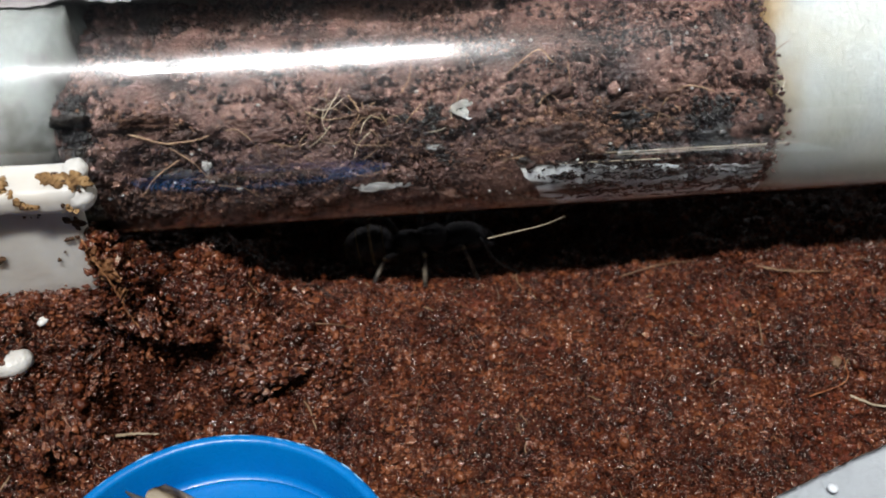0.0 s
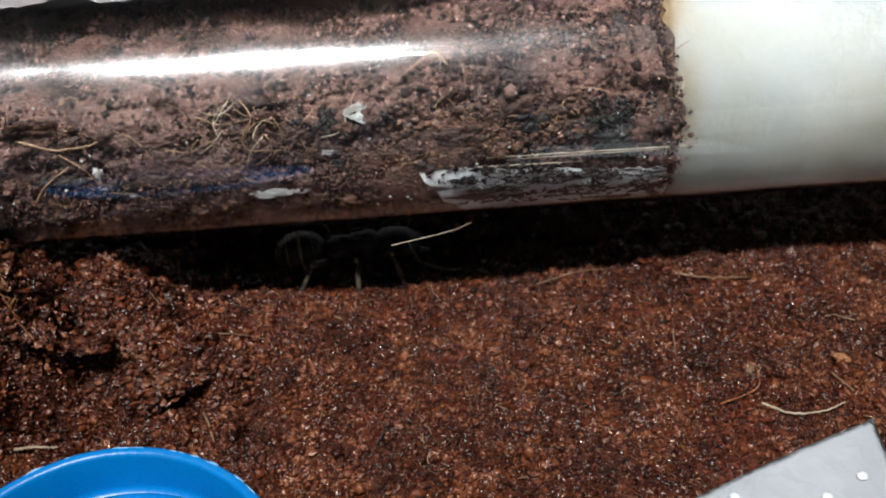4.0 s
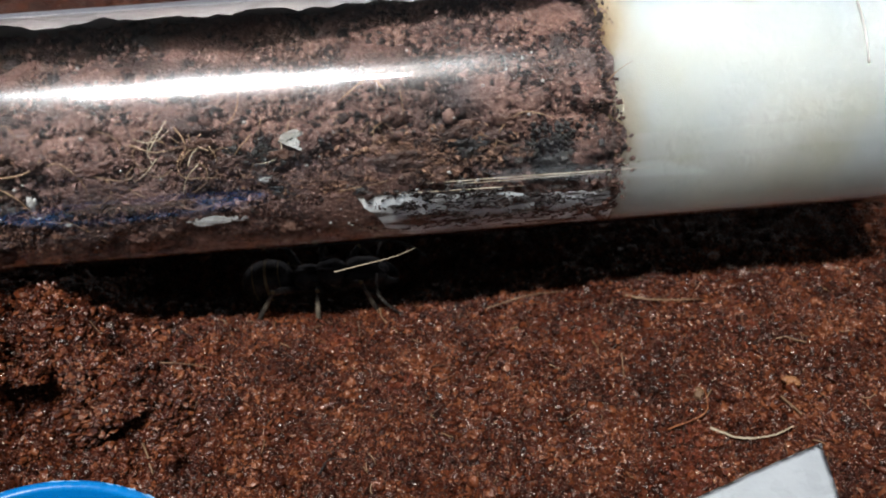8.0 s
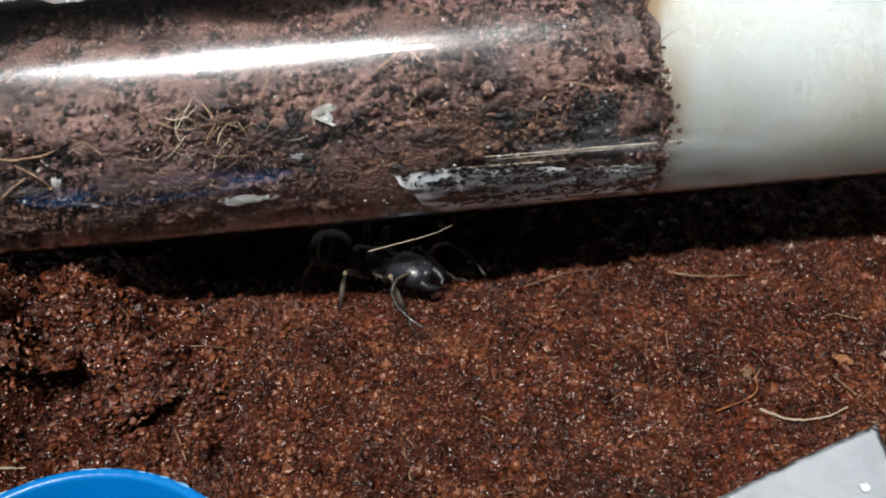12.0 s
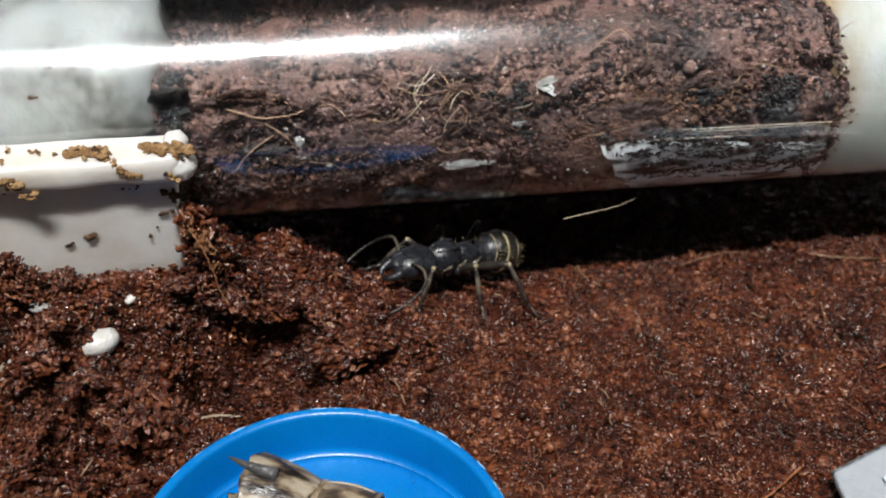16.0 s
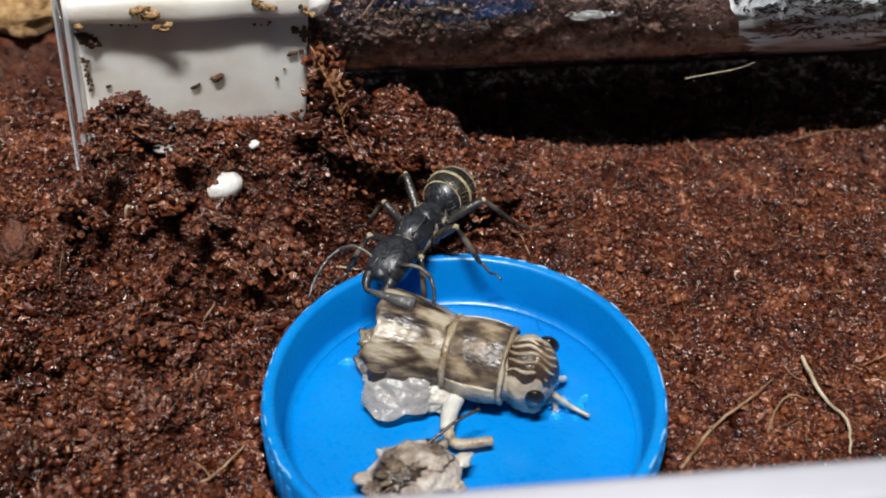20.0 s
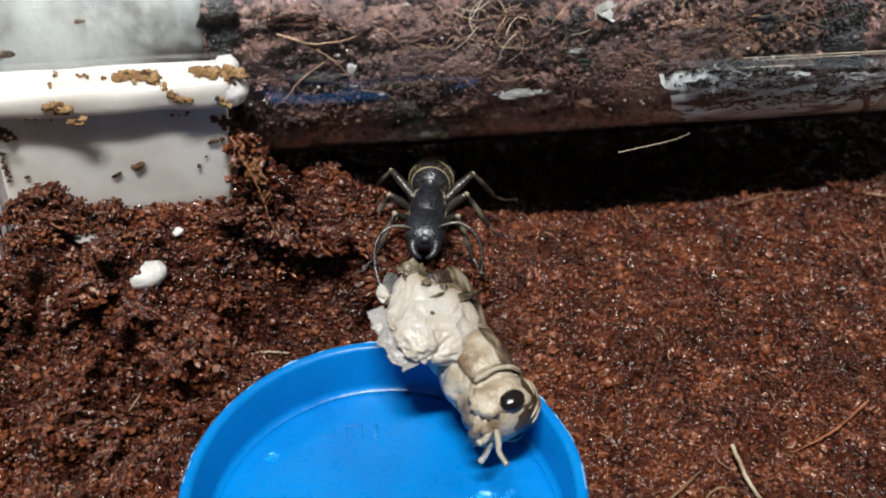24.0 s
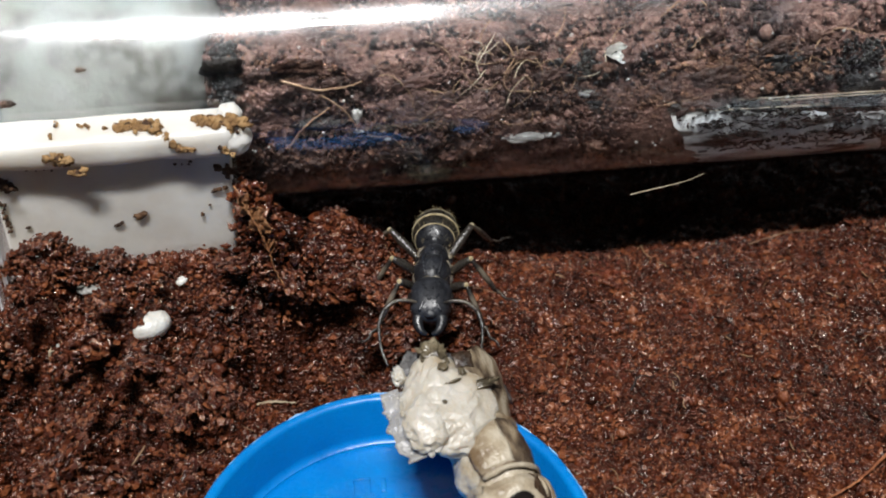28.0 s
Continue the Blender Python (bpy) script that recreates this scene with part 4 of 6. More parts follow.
def build_tube_masses():
    """Crumbly masses of other colours pressed against the glass, a tangle of fibres, and scuffs on the outside."""
    rng = np.random.default_rng(61)
    # black crumbs at x -1.08 paint in the dark gap beside the plug
    for x, a, sx, sa, n, size, mat, label in (
            (3.45, 72, 0.36, 5.5, 620, 0.026, FUZZ, "orange-brown crumbly fibre mass behind the glass"), (2.55, 84, 0.30, 3.0, 330, 0.022, FUZZ, "orange-brown crumbly fibre mass behind the glass"),
            (2.95, 79, 0.22, 4.0, 260, 0.024, OCHRE, "ochre-brown crumbly mass behind the glass"), (-0.55, 58, 0.24, 3.5, 330, 0.022, FUZZ, "orange-brown crumbly fibre mass behind the glass"),
            (0.9, 66, 0.35, 4.0, 260, 0.022, CLAY, "pinkish-brown crumbly mass behind the glass"), (1.75, 76, 0.3, 3.5, 260, 0.02, OCHRE, "ochre-brown crumbly mass behind the glass"),
            (-1.08, 56, 0.055, 6.5, 360, 0.03, BLACK_SOIL_AND_GAP, "blackish crumbly patch behind the glass"), (4.5, 74, 0.16, 6.0, 260, 0.026, BLACK_SOIL_AND_GAP, "blackish crumbly patch behind the glass"),
            (0.15, 88, 0.4, 4.0, 420, 0.022, OCHRE, "ochre-brown crumbly mass behind the glass"), (1.1, 90, 0.4, 4.0, 380, 0.022, OCHRE, "ochre-brown crumbly mass behind the glass"), (2.2, 93, 0.4, 4.0, 380, 0.020, CLAY, "pinkish-brown crumbly mass behind the glass"), (-0.3, 104, 0.4, 4.0, 300, 0.022, OCHRE, "ochre-brown crumbly mass behind the glass"), (2.0, 66, 0.22, 3.0, 220, 0.022, BLACK_SOIL_AND_GAP, "blackish crumbly patch behind the glass"),
            (-0.6, 96, 0.2, 4.0, 200, 0.02, OCHRE, "ochre-brown crumbly mass behind the glass"), (3.9, 30, 0.4, 8.0, 300, 0.024, CLAY, "pinkish-brown crumbly mass behind the glass")):
        px, pa = x + rng.normal(size=n) * sx, np.radians(a + rng.normal(size=n) * sa + 3 * lattice(rng.normal(size=n) * sx * 3, np.full(n, a * 1.0), 5))
        s = np.clip(rng.lognormal(math.log(size), 0.4, n), 0.008, 0.06)
        s *= 0.8
        r = (1.046 - s * rng.uniform(0.3, 2.2, n)) * FILL
        ob = grains("crumb_mass", np.stack([px, TY - r * np.sin(pa), TZ + r * np.cos(pa)], 1), s, mat, int(n + a), flat=0.8, smooth=False)
        tagged(ob, label, "soil", "masses in the tube")
    rnd = random.Random(29)
    for k in range(22):
        x, a = rnd.gauss(1.3, 0.28), rnd.gauss(63, 6)
        if k > 15:
            x, a = rnd.gauss(2.3, 1.2), rnd.gauss(60, 10)
        d = rnd.uniform(0, TAU)
        line = [(x + 0.10 * i * math.cos(d + 0.5 * i * math.sin(k)), a + 5 * i * math.sin(d + 0.5 * i * math.sin(k))) for i in range(4)]
        pts = curve_points([wrap(u, q, 1.046) for u, q in line], 6, 0.002, k)
        r = part("root", tube_path(pts, [0.0065 - 0.004 * i / len(pts) for i in range(len(pts))], 5), (ROOT, STRAW)[k % 3 == 0])
        tagged(r, "hair-thin tan root pressed against the glass", "root", "roots in the tube")
    # hairline scuffs on the outer wall, most of them across it
    verts, faces = [], []
    for k in range(120):
        x, a = rng.uniform(-1.5, 4.9), rng.normal(42, 14) if k % 3 else rng.uniform(20, 118)
        l, w = rng.uniform(0.02, 0.12), rng.uniform(0.0008, 0.0022)
        d = radians(90 + rng.normal() * 25) if k % 2 else radians(rng.normal() * 8)
        o = len(verts)
        for i in range(4):
            t = i / 3 - 0.5
            for sgn in (-1, 1):
                u = l * t * math.cos(d) - sgn * w * math.sin(d)
                v = l * t * math.sin(d) + sgn * w * math.cos(d)
                q = radians(a) + v / TR
                verts.append((x + u, -(TR + 0.002) * math.sin(q), (TR + 0.002) * math.cos(q)))
            if i:
                faces.append((o + 2 * i - 2, o + 2 * i - 1, o + 2 * i + 1, o + 2 * i))
    ob = from_arrays("scuff_haze", np.array(verts), np.array(faces), SCUFF)
    ob.parent = TUBE
    tagged(ob, "fine pale scuff marks on the glass", kind="stuff")


build_tube_masses()


# ---- the white plastic bracket in front of the tube's mouth ----
def build_bracket():
    b = thing("white_bracket", "white plastic bracket with a thick lip, dirt-spotted, half buried", "bracket")
    bm = box(-3.05, -0.97, 2.60, 3.04, 2.01, 2.27, 0.11, 5)
    bmesh.ops.subdivide_edges(bm, edges=[e for e in bm.edges if abs(e.verts[0].co.x - e.verts[1].co.x) > 1], cuts=24)
    for v in bm.verts:
        q = Vector((v.co.x * 2.2, v.co.y * 3, v.co.z * 3))
        v.co += Vector((0, 0.018 * noise.noise(q), 0.022 * noise.noise(q + Vector((9, 0, 0))) + (0.012 * noise.noise(q * 4) if v.co.x > -1.6 else 0)))
    part("lip", bm, WHITE_PLASTIC, b)
    part("lip_end", blob((0.14, 0.15, 0.12), (-1.0, 2.74, 2.12), 0.12, 1.6, 4, 2), WHITE_PLASTIC, b, "melted white plastic end")
    part("lip_end", blob((0.11, 0.12, 0.085), (-1.04, 2.92, 2.24), 0.12, 1.8, 4, 3), WHITE_PLASTIC, b, "melted white plastic end")
    bm = box(-2.99, -1.055, 2.72, 2.92, -0.6, 2.06, 0.03)
    for v in bm.verts:
        v.co.y += 0.06 * (2.06 - v.co.z)
        v.co.x -= 0.085 * (2.06 - v.co.z)
    part("face", bm, WHITE_PLASTIC, b)
    for name, x0, x1, y0, y1, mat in (("clear_edge", -3.045, -3.0, 2.60, 2.92, CLOUDY), ("clear_lip", -3.115, -3.095, 2.58, 2.70, CLOUDY)):
        bm = box(x0, x1, y0, y1, 0.6, 2.7, 0.009)
        for v in bm.verts:
            v.co.x -= 0.085 * (2.06 - v.co.z)
        part(name, bm, mat, b, "clear acrylic edge strip").visible_shadow = False


build_bracket()


def dirt_patch(spots, group):
    """Crumbs of dirt stuck on the bracket along a line: start, end, spread, number and size of the crumbs; on the lip or on the face."""
    for k, (x0, z0, x1, z1, spread, n, r, on_lip) in enumerate(spots):
        d = thing("dirt_clump", "tan-brown dirt crumbs stuck on white plastic" if on_lip else "dark brown dirt crumbs stuck on white plastic", "dirt", group=group)
        rng = random.Random(k + 40)
        for i in range(n):
            t = i / max(1, n - 1)
            x, z = x0 + (x1 - x0) * t + rng.gauss(0, spread), z0 + (z1 - z0) * t + rng.gauss(0, spread * 0.6)
            if on_lip:
                if z > 2.31:
                    y, z = 2.62 + (z - 2.285) / 0.6, 2.285
                elif z > 2.16:
                    y = 2.60 + 0.6 * (z - 2.16)
                    z -= 0.6 * (y - 2.62)
                else:
                    y = 2.595
            else:
                y = 2.71 + 0.06 * (2.06 - z)
            q = r * rng.uniform(0.6, 1.4)
            part("crumb", blob((q * rng.uniform(0.8, 1.4), q * 0.9, q * rng.uniform(0.7, 1.1)), (x, y, z), 0.9, 3, 2, k + i), CRUST if on_lip and rng.random() < 0.85 else DIRT, d)


dirt_patch([(-1.92, 2.36, -1.66, 2.40, 0.045, 26, 0.034, True), (-1.68, 2.36, -1.36, 2.13, 0.013, 26, 0.024, True), (-1.30, 2.40, -0.99, 2.33, 0.045, 34, 0.032, True),
            (-1.22, 2.28, -1.0, 2.26, 0.03, 10, 0.024, True), (-2.42, 2.34, -2.41, 2.20, 0.008, 7, 0.016, True), (-2.46, 2.14, -2.33, 2.11, 0.03, 18, 0.028, True),
            (-2.40, 2.18, -2.36, 2.10, 0.02, 8, 0.022, True), (-2.30, 2.0, -2.18, 2.0, 0.018, 12, 0.022, True), (-2.22, 2.42, -2.12, 2.38, 0.02, 6, 0.013, True), (-2.44, 2.46, -2.40, 2.42, 0.015, 4, 0.014, True),
            (-1.10, 2.14, -1.02, 2.06, 0.015, 6, 0.018, True), (-2.94, 2.04, -2.93, 2.02, 0.01, 4, 0.02, True),
            (-2.96, 1.88, -2.86, 1.80, 0.022, 22, 0.030, False), (-2.98, 1.66, -2.99, 1.34, 0.010, 12, 0.016, False), (-1.18, 1.86, -1.10, 1.80, 0.022, 12, 0.022, False),
            (-1.12, 1.84, -1.10, 1.74, 0.008, 8, 0.018, False), (-1.25, 1.62, -1.16, 1.64, 0.012, 9, 0.018, False), (-1.92, 1.38, -1.86, 1.42, 0.012, 9, 0.020, False),
            (-2.11, 1.31, -2.06, 1.34, 0.006, 4, 0.014, False), (-1.38, 1.36, -1.37, 1.37, 0.004, 2, 0.014, False), (-1.30, 1.46, -1.29, 1.47, 0.003, 1, 0.012, False),
            (-2.84, 1.36, -2.82, 1.37, 0.004, 2, 0.012, False), (-2.7, 1.98, -2.5, 1.96, 0.02, 4, 0.010, False), (-1.5, 1.92, -1.38, 1.93, 0.02, 4, 0.010, False)], "dirt on the bracket")


# ---- the blue bottle cap ----
def build_cap():
    cap = thing("bottle_cap", "bright blue plastic bottle cap dish sunk in soil", "bottle cap")
    prof = [(1.40, -0.30), (1.545, -0.30), (1.55, -0.2), (1.55, 0.225), (1.535, 0.258), (1.505, 0.27), (1.465, 0.262), (1.445, 0.235), (1.425, -0.14), (1.405, -0.185), (1.37, -0.20)]
    bm = bmesh.new()
    rings = []
    sides = 160
    for r, h in prof:
        rings.append([bm.verts.new(((r + 0.004 * noise.noise(Vector((math.cos(TAU * k / sides) * 6, math.sin(TAU * k / sides) * 6, h)))) * math.cos(TAU * k / sides),
                                    (r + 0.004 * noise.noise(Vector((math.cos(TAU * k / sides) * 6, math.sin(TAU * k / sides) * 6, h)))) * math.sin(TAU * k / sides), h)) for k in range(sides)])
    for a, b in zip(rings, rings[1:]):
        for k in range(sides):
            bm.faces.new((a[k], a[(k + 1) % sides], b[(k + 1) % sides], b[k]))
    bmesh.ops.recalc_face_normals(bm, faces=bm.faces)
    part("rim_wall", bm, BLUE, cap)
    part("floor_disc", lathe([(1.395, -0.30), (1.395, -0.202), (1.3, -0.204), (0.5, -0.206)], "z", 120), BLUE, cap)
    for k in range(72):
        a = TAU * k / 72
        bm = box(1.54, 1.562, -0.03, 0.03, -0.28, 0.17, 0.008, 1)
        bmesh.ops.rotate(bm, verts=bm.verts, cent=(0, 0, 0), matrix=Matrix.Rotation(a, 3, "Z"))
        part("grip_rib", bm, BLUE, cap)
    rng = random.Random(14)
    for k in range(46):
        a0, da = rng.uniform(0, TAU), rng.uniform(0.015, 0.11)
        w = rng.uniform(0.003, 0.009)
        r0 = rng.choice((1.530, 1.536, 1.526))
        pts = [((r0 + rng.uniform(-0.004, 0.004)) * math.cos(a0 + da * i / 7), (r0 + rng.uniform(-0.004, 0.004)) * math.sin(a0 + da * i / 7), 0.2595) for i in range(8)]
        part("worn_edge", tube_path(pts, [w * math.sin(math.pi * (i + 0.6) / 8.2) + 0.001 for i in range(8)], 6), WORN_BLUE, cap, "pale scuffed rim edge")
    part("mould_mark", box(0.775, 0.79, 0.98, 1.12, -0.21, -0.185, 0.004, 1), BLUE, cap)
    for x0, x1, y0, y1 in ((-0.28, -0.13, 1.0, 1.02), (-0.28, -0.265, 0.86, 1.0), (-0.145, -0.13, 0.86, 1.0), (-0.05, 0.0, 0.86, 1.0)):
        part("mould_mark", box(x0, x1, y0, y1, -0.21, -0.193, 0.004, 1), BLUE, cap)


build_cap()


def build_drops():
    for k, (x, y, r) in enumerate(((0.80, 0.12, 0.10), (0.95, 0.10, 0.06), (0.74, 0.0, 0.045), (0.92, -0.02, 0.04), (1.02, 0.18, 0.035), (-0.9, 0.75, 0.05))):
        d = part("water_smear", blob((r, r * 0.75, 0.012), (x, y, -0.200), 0.8, 2.5, 3, k * 1.3), WATER)
        d.visible_shadow = False
        tagged(d, "thin clear wet smear on the dish floor", "water", "wet smears")


build_drops()


# ---- silver film corner ----
def build_film():
    bm = bmesh.new()
    nx, ny = 40, 34
    grid = []
    for i in range(nx):
        row = []
        for j in range(ny):
            u, v = i / (nx - 1), j / (ny - 1)
            x, y = 4.33 + 2.27 * u - 0.22 * v, 0.48 + 0.87 * u - 2.0 * v + 0.03 * math.sin(u * math.pi)
            z = 0.08 + 0.14 * v + 0.05 * noise.noise(Vector((u * 2.4, v * 2.2, 3))) * min(1, v * 4) + 0.015 * noise.noise(Vector((u * 9, v * 9, 5))) + 0.05 * math.exp(-((u - 0.5 + 0.6 * v) / 0.05) ** 2) * min(1, v * 5)
            row.append(bm.verts.new((x, y, z)))
        grid.append(row)
    for a, b in zip(grid, grid[1:]):
        for j in range(ny - 1):
            bm.faces.new((a[j], a[j + 1], b[j + 1], b[j]))
    film = thing("silver_film", "crumpled silvery plastic film strip lying on the soil", "plastic film")
    bmesh.ops.solidify(bm, geom=bm.faces[:], thickness=0.02)
    part("sheet", bm, FOIL, film)
    for k, (x, y) in enumerate(((5.15, 0.62), (6.25, 0.72), (4.75, 0.30), (5.9, 0.55), (5.4, 0.25))):
        part("bubble", blob((0.045, 0.045, 0.016), (x, y, 0.165), 0.2, 3, 3, k), FOIL, film)


build_film()


# ---- litter on the soil ----
def litter(name, label, category, bm, mat, m=None, group="", smooth=True):
    ob = part(name, bm, mat, None, smooth=smooth)
    if m is not None:
        ob.matrix_basis = m
    return tagged(ob, label, category, group)


def ground_root(points, w, seed, mat=ROOT, label="thin curling tan root on the soil", lift=0.03):
    w *= 0.72
    pts = [(x, y, max(height(x, y), -0.3) + lift + dz) for x, y, dz in points]
    line = curve_points(pts, 10, w * 0.25, seed)
    n = len(line)
    return litter("root", label, "root", tube_path(line, [w * (1 - 0.55 * i / n) for i in range(n)], 7), mat, group="roots on the soil")


def build_litter():
    ground_root([(1.56, -0.7, 0), (1.94, -0.3, 0.02), (2.3, -0.1, 0.05), (2.57, 0.14, 0.06)], 0.022, 1)
    ground_root([(2.36, -0.36, 0), (2.5, -0.15, 0.05), (2.66, -0.05, 0.06), (2.85, -0.03, 0.02)], 0.018, 2)
    ground_root([(2.90, 0.38, 0.05), (2.95, 0.0, 0.03), (3.0, -0.35, 0.02), (2.9, -0.66, 0)], 0.028, 3, STRAW, "straight pale straw-like root on the soil")
    ground_root([(-2.67, 0.6, 0), (-2.45, 0.42, 0.03), (-2.24, 0.32, 0)], 0.02, 4)
    ground_root([(-2.2, -0.42, 0), (-1.95, -0.3, 0.03), (-1.75, -0.1, 0.05), (-1.62, 0.1, 0.05)], 0.02, 5)
    ground_root([(-2.18, -0.1, 0), (-2.05, -0.2, 0.02), (-1.97, -0.3, 0)], 0.018, 6)
    ground_root([(-1.70, 1.1, 0), (-1.70, 0.95, 0.04)], 0.015, 7, STRAW)
    ground_root([(-2.05, 1.6, 0.05), (-2.2, 1.32, 0)], 0.016, 8)
    ground_root([(0.66, 1.94, 0.06), (0.72, 1.80, 0.03), (0.78, 1.62, 0.0)], 0.02, 9, ROOT, "short brown twig standing out of the soil")
    ground_root([(-1.15, 1.98, 0.02), (-0.95, 1.94, 0.05), (-0.75, 1.97, 0.02)], 0.025, 10, STRAW, "pale straw piece on the soil mound")
    ground_root([(5.75, 1.75, 0), (6.0, 1.62, 0.03), (6.25, 1.55, 0.03), (6.45, 1.60, 0.06)], 0.02, 11, STRAW)
    ground_root([(5.35, 1.75, 0.0), (5.7, 1.82, 0.08), (5.78, 2.1, 0.10)], 0.013, 12, BARK, "bent orange-brown root on the soil")
    ground_root([(6.45, 1.95, 0.05), (6.55, 1.7, 0.05)], 0.022, 13)
    ground_root([(5.1, 2.6, 0.1), (5.08, 2.35, 0.02)], 0.012, 14)
    ground_root([(5.3, 3.4, 0.02), (5.6, 3.3, 0.05), (6.1, 3.35, 0.02)], 0.02, 15)
    ground_root([(3.9, 3.45, 0.02), (4.3, 3.55, 0.05), (4.7, 3.65, 0.02)], 0.012, 16)
    ground_root([(0.5, 2.75, 0.02), (0.9, 2.7, 0.04), (1.2, 2.74, 0.02)], 0.012, 17)
    ground_root([(4.2, 0.7, 0.05), (3.8, 0.45, 0.02), (3.4, 0.3, 0.0)], 0.02, 18, BARK)
    ground_root([(2.2, 1.55, 0.05), (2.3, 1.68, 0.06), (2.45, 1.72, 0.02)], 0.014, 19, BLACK_SOIL_AND_GAP, "dark thin twig on the soil")
    # straw clinging under the tube
    line = curve_points([(2.46, 3.05, 0.985), (2.84, 3.14, 0.985), (3.05, 3.2, 0.985), (3.22, 3.27, 1.0)], 10, 0.002, 3)
    litter("straw", "pale dry straw clinging beneath the glass tube", "straw", tube_path(line, [0.0065 * (1 - 0.6 * i / len(line)) for i in range(len(line))], 7), STRAW)
    # crumpled fibrous scrap beside the bracket
    leaf = thing("fibre_scrap", "crumpled orange-brown fibre scrap beside the white bracket", "fibre")
    rng = np.random.default_rng(17)
    n = 900
    t = rng.random(n) ** 0.8
    wide = 0.09 + 0.20 * t
    pts = np.stack([-1.0 + 0.24 * t + rng.normal(size=n) * wide * 0.55, 2.72 - 0.12 * t + rng.normal(size=n) * wide * 0.4, 1.68 - 1.10 * t + rng.normal(size=n) * 0.05], 1)
    heap = grains("crumb_column", pts, np.clip(rng.lognormal(math.log(0.027), 0.35, n), 0.012, 0.06), WET_CRUMB, 18, smooth=False)
    heap.parent = leaf
    tagged(heap, "sticky brown soil crumbs", kind="stuff")
    for k, (x, y, z, w, h, tilt) in enumerate(((-0.93, 2.48, 1.55, 0.10, 0.055, 20), (-0.88, 2.46, 1.42, 0.075, 0.10, -35), (-0.99, 2.50, 1.66, 0.045, 0.07, 10), (-0.82, 2.42, 1.24, 0.045, 0.06, 30))):
        bm = bmesh.new()
        g = []
        for i in range(12):
            row = []
            for j in range(9):
                u, v = i / 11 * 2 - 1, j / 8 * 2 - 1
                edge = 1 + 0.35 * noise.noise(Vector((u * 2 + k, v * 2, 1)))
                p = Vector((u * w * edge, 0.05 * noise.noise(Vector((u * 2.2, v * 2.2, k * 3.0))) + 0.03 * u * v, v * h * edge * (1 - 0.3 * u * u)))
                row.append(bm.verts.new(Matrix.Rotation(radians(tilt), 3, "Y") @ p + Vector((x, y, z))))
            g.append(row)
        for a, b in zip(g, g[1:]):
            for j in range(8):
                bm.faces.new((a[j], a[j + 1], b[j + 1], b[j]))
        bmesh.ops.solidify(bm, geom=bm.faces[:], thickness=0.010)
        part("leaf_flake", bm, ORANGE_FLAKE, leaf, "crumpled tan-orange flake")
    line = curve_points([(-1.05, 2.56, 1.78), (-0.93, 2.44, 1.52), (-0.84, 2.40, 1.25), (-0.80, 2.38, 1.0), (-0.70, 2.36, 0.7)], 10, 0.006, 8)
    part("stalk", tube_path(line, [0.008] * len(line), 6), ORANGE_FLAKE, leaf)
    # grit, stones and chips
    for name, label, x, y, r, mat, sq in (
            ("pebble", "small pale brown pebble on the soil", 5.74, 2.14, 0.055, ROOT, 0.8),
            ("bark_chip", "small yellow-orange chip on the soil", 6.6, 2.12, 0.065, ORANGE_FLAKE, 0.5),
            ("bark_chip", "flat tan bark chip on the soil", -3.03, 1.40, 0.17, CRUST, 0.22),
            ("bark_chip", "reddish-brown bark lump on the soil", -3.76, 2.15, 0.2, REDWOOD, 1.1),
            ("white_stone", "smooth white stone half sunk in the soil", -1.90, 2.24, 0.15, STONE, 0.75),
            ("white_stone", "small white grit stone on the soil mound", -1.62, 2.5, 0.05, STONE, 0.7),
            ("white_stone", "dull pale stone under soil crumbs", -2.4, 2.45, 0.09, CHIP, 0.4),
            ("bark_chip", "tan bark flake behind the tube's mouth", -4.5, 6.2, 0.4, CRUST, 0.5)):
        litter(name, label, name.replace("_", " "), blob((r * 1.2, r * 0.85, r * sq), (0, 0, 0), 0.55 if "stone" not in name else 0.14, 2.2, 3, x), mat,
               at(x, y, height(x, y) + r * sq * (0.4 if name == 'white_stone' else 0.45) + (0.05 if name == "bark_chip" else 0), 0, 0, x * 77 % 180))
    rng = np.random.default_rng(5)
    for cx, cy, wide, n in ((5.42, 1.20, 0.20, 170), (5.52, 1.62, 0.15, 120), (2.15, 1.83, 0.07, 40), (4.83, 2.95, 0.12, 70), (3.0, 2.55, 0.08, 45), (6.3, 2.9, 0.2, 100), (1.0, 2.9, 0.1, 60)):
        px, py = cx + rng.normal(size=n) * wide, cy + rng.normal(size=n) * wide
        clod = grains("red_clod", np.stack([px, py, ground_height(px, py) + 0.012], 1), rng.uniform(0.014, 0.034, n), RED_CLOD, n, smooth=False)
        tagged(clod, "loose orange-red crumbs lying in the darker soil", "red clod", "red clods")
    px, py = 2.37 + rng.normal(size=130) * 0.085, 3.17 + rng.normal(size=130) * 0.075
    clod = grains("red_clod", np.stack([px, py, ground_height(px, py) + 0.015], 1), rng.uniform(0.014, 0.036, 130), RED_CLOD, 9)
    tagged(clod, "small orange-red crumbly clod sunk in the soil", "red clod")
    sprout = thing("dry_sprout", "pale dry sprout with short forks on the soil", "sprout")
    for a, b in (((-2.70, 2.06), (-2.69, 2.22)), ((-2.69, 2.13), (-2.82, 2.09)), ((-2.69, 2.13), (-2.63, 2.06))):
        za, zb = height(*a), height(*b)
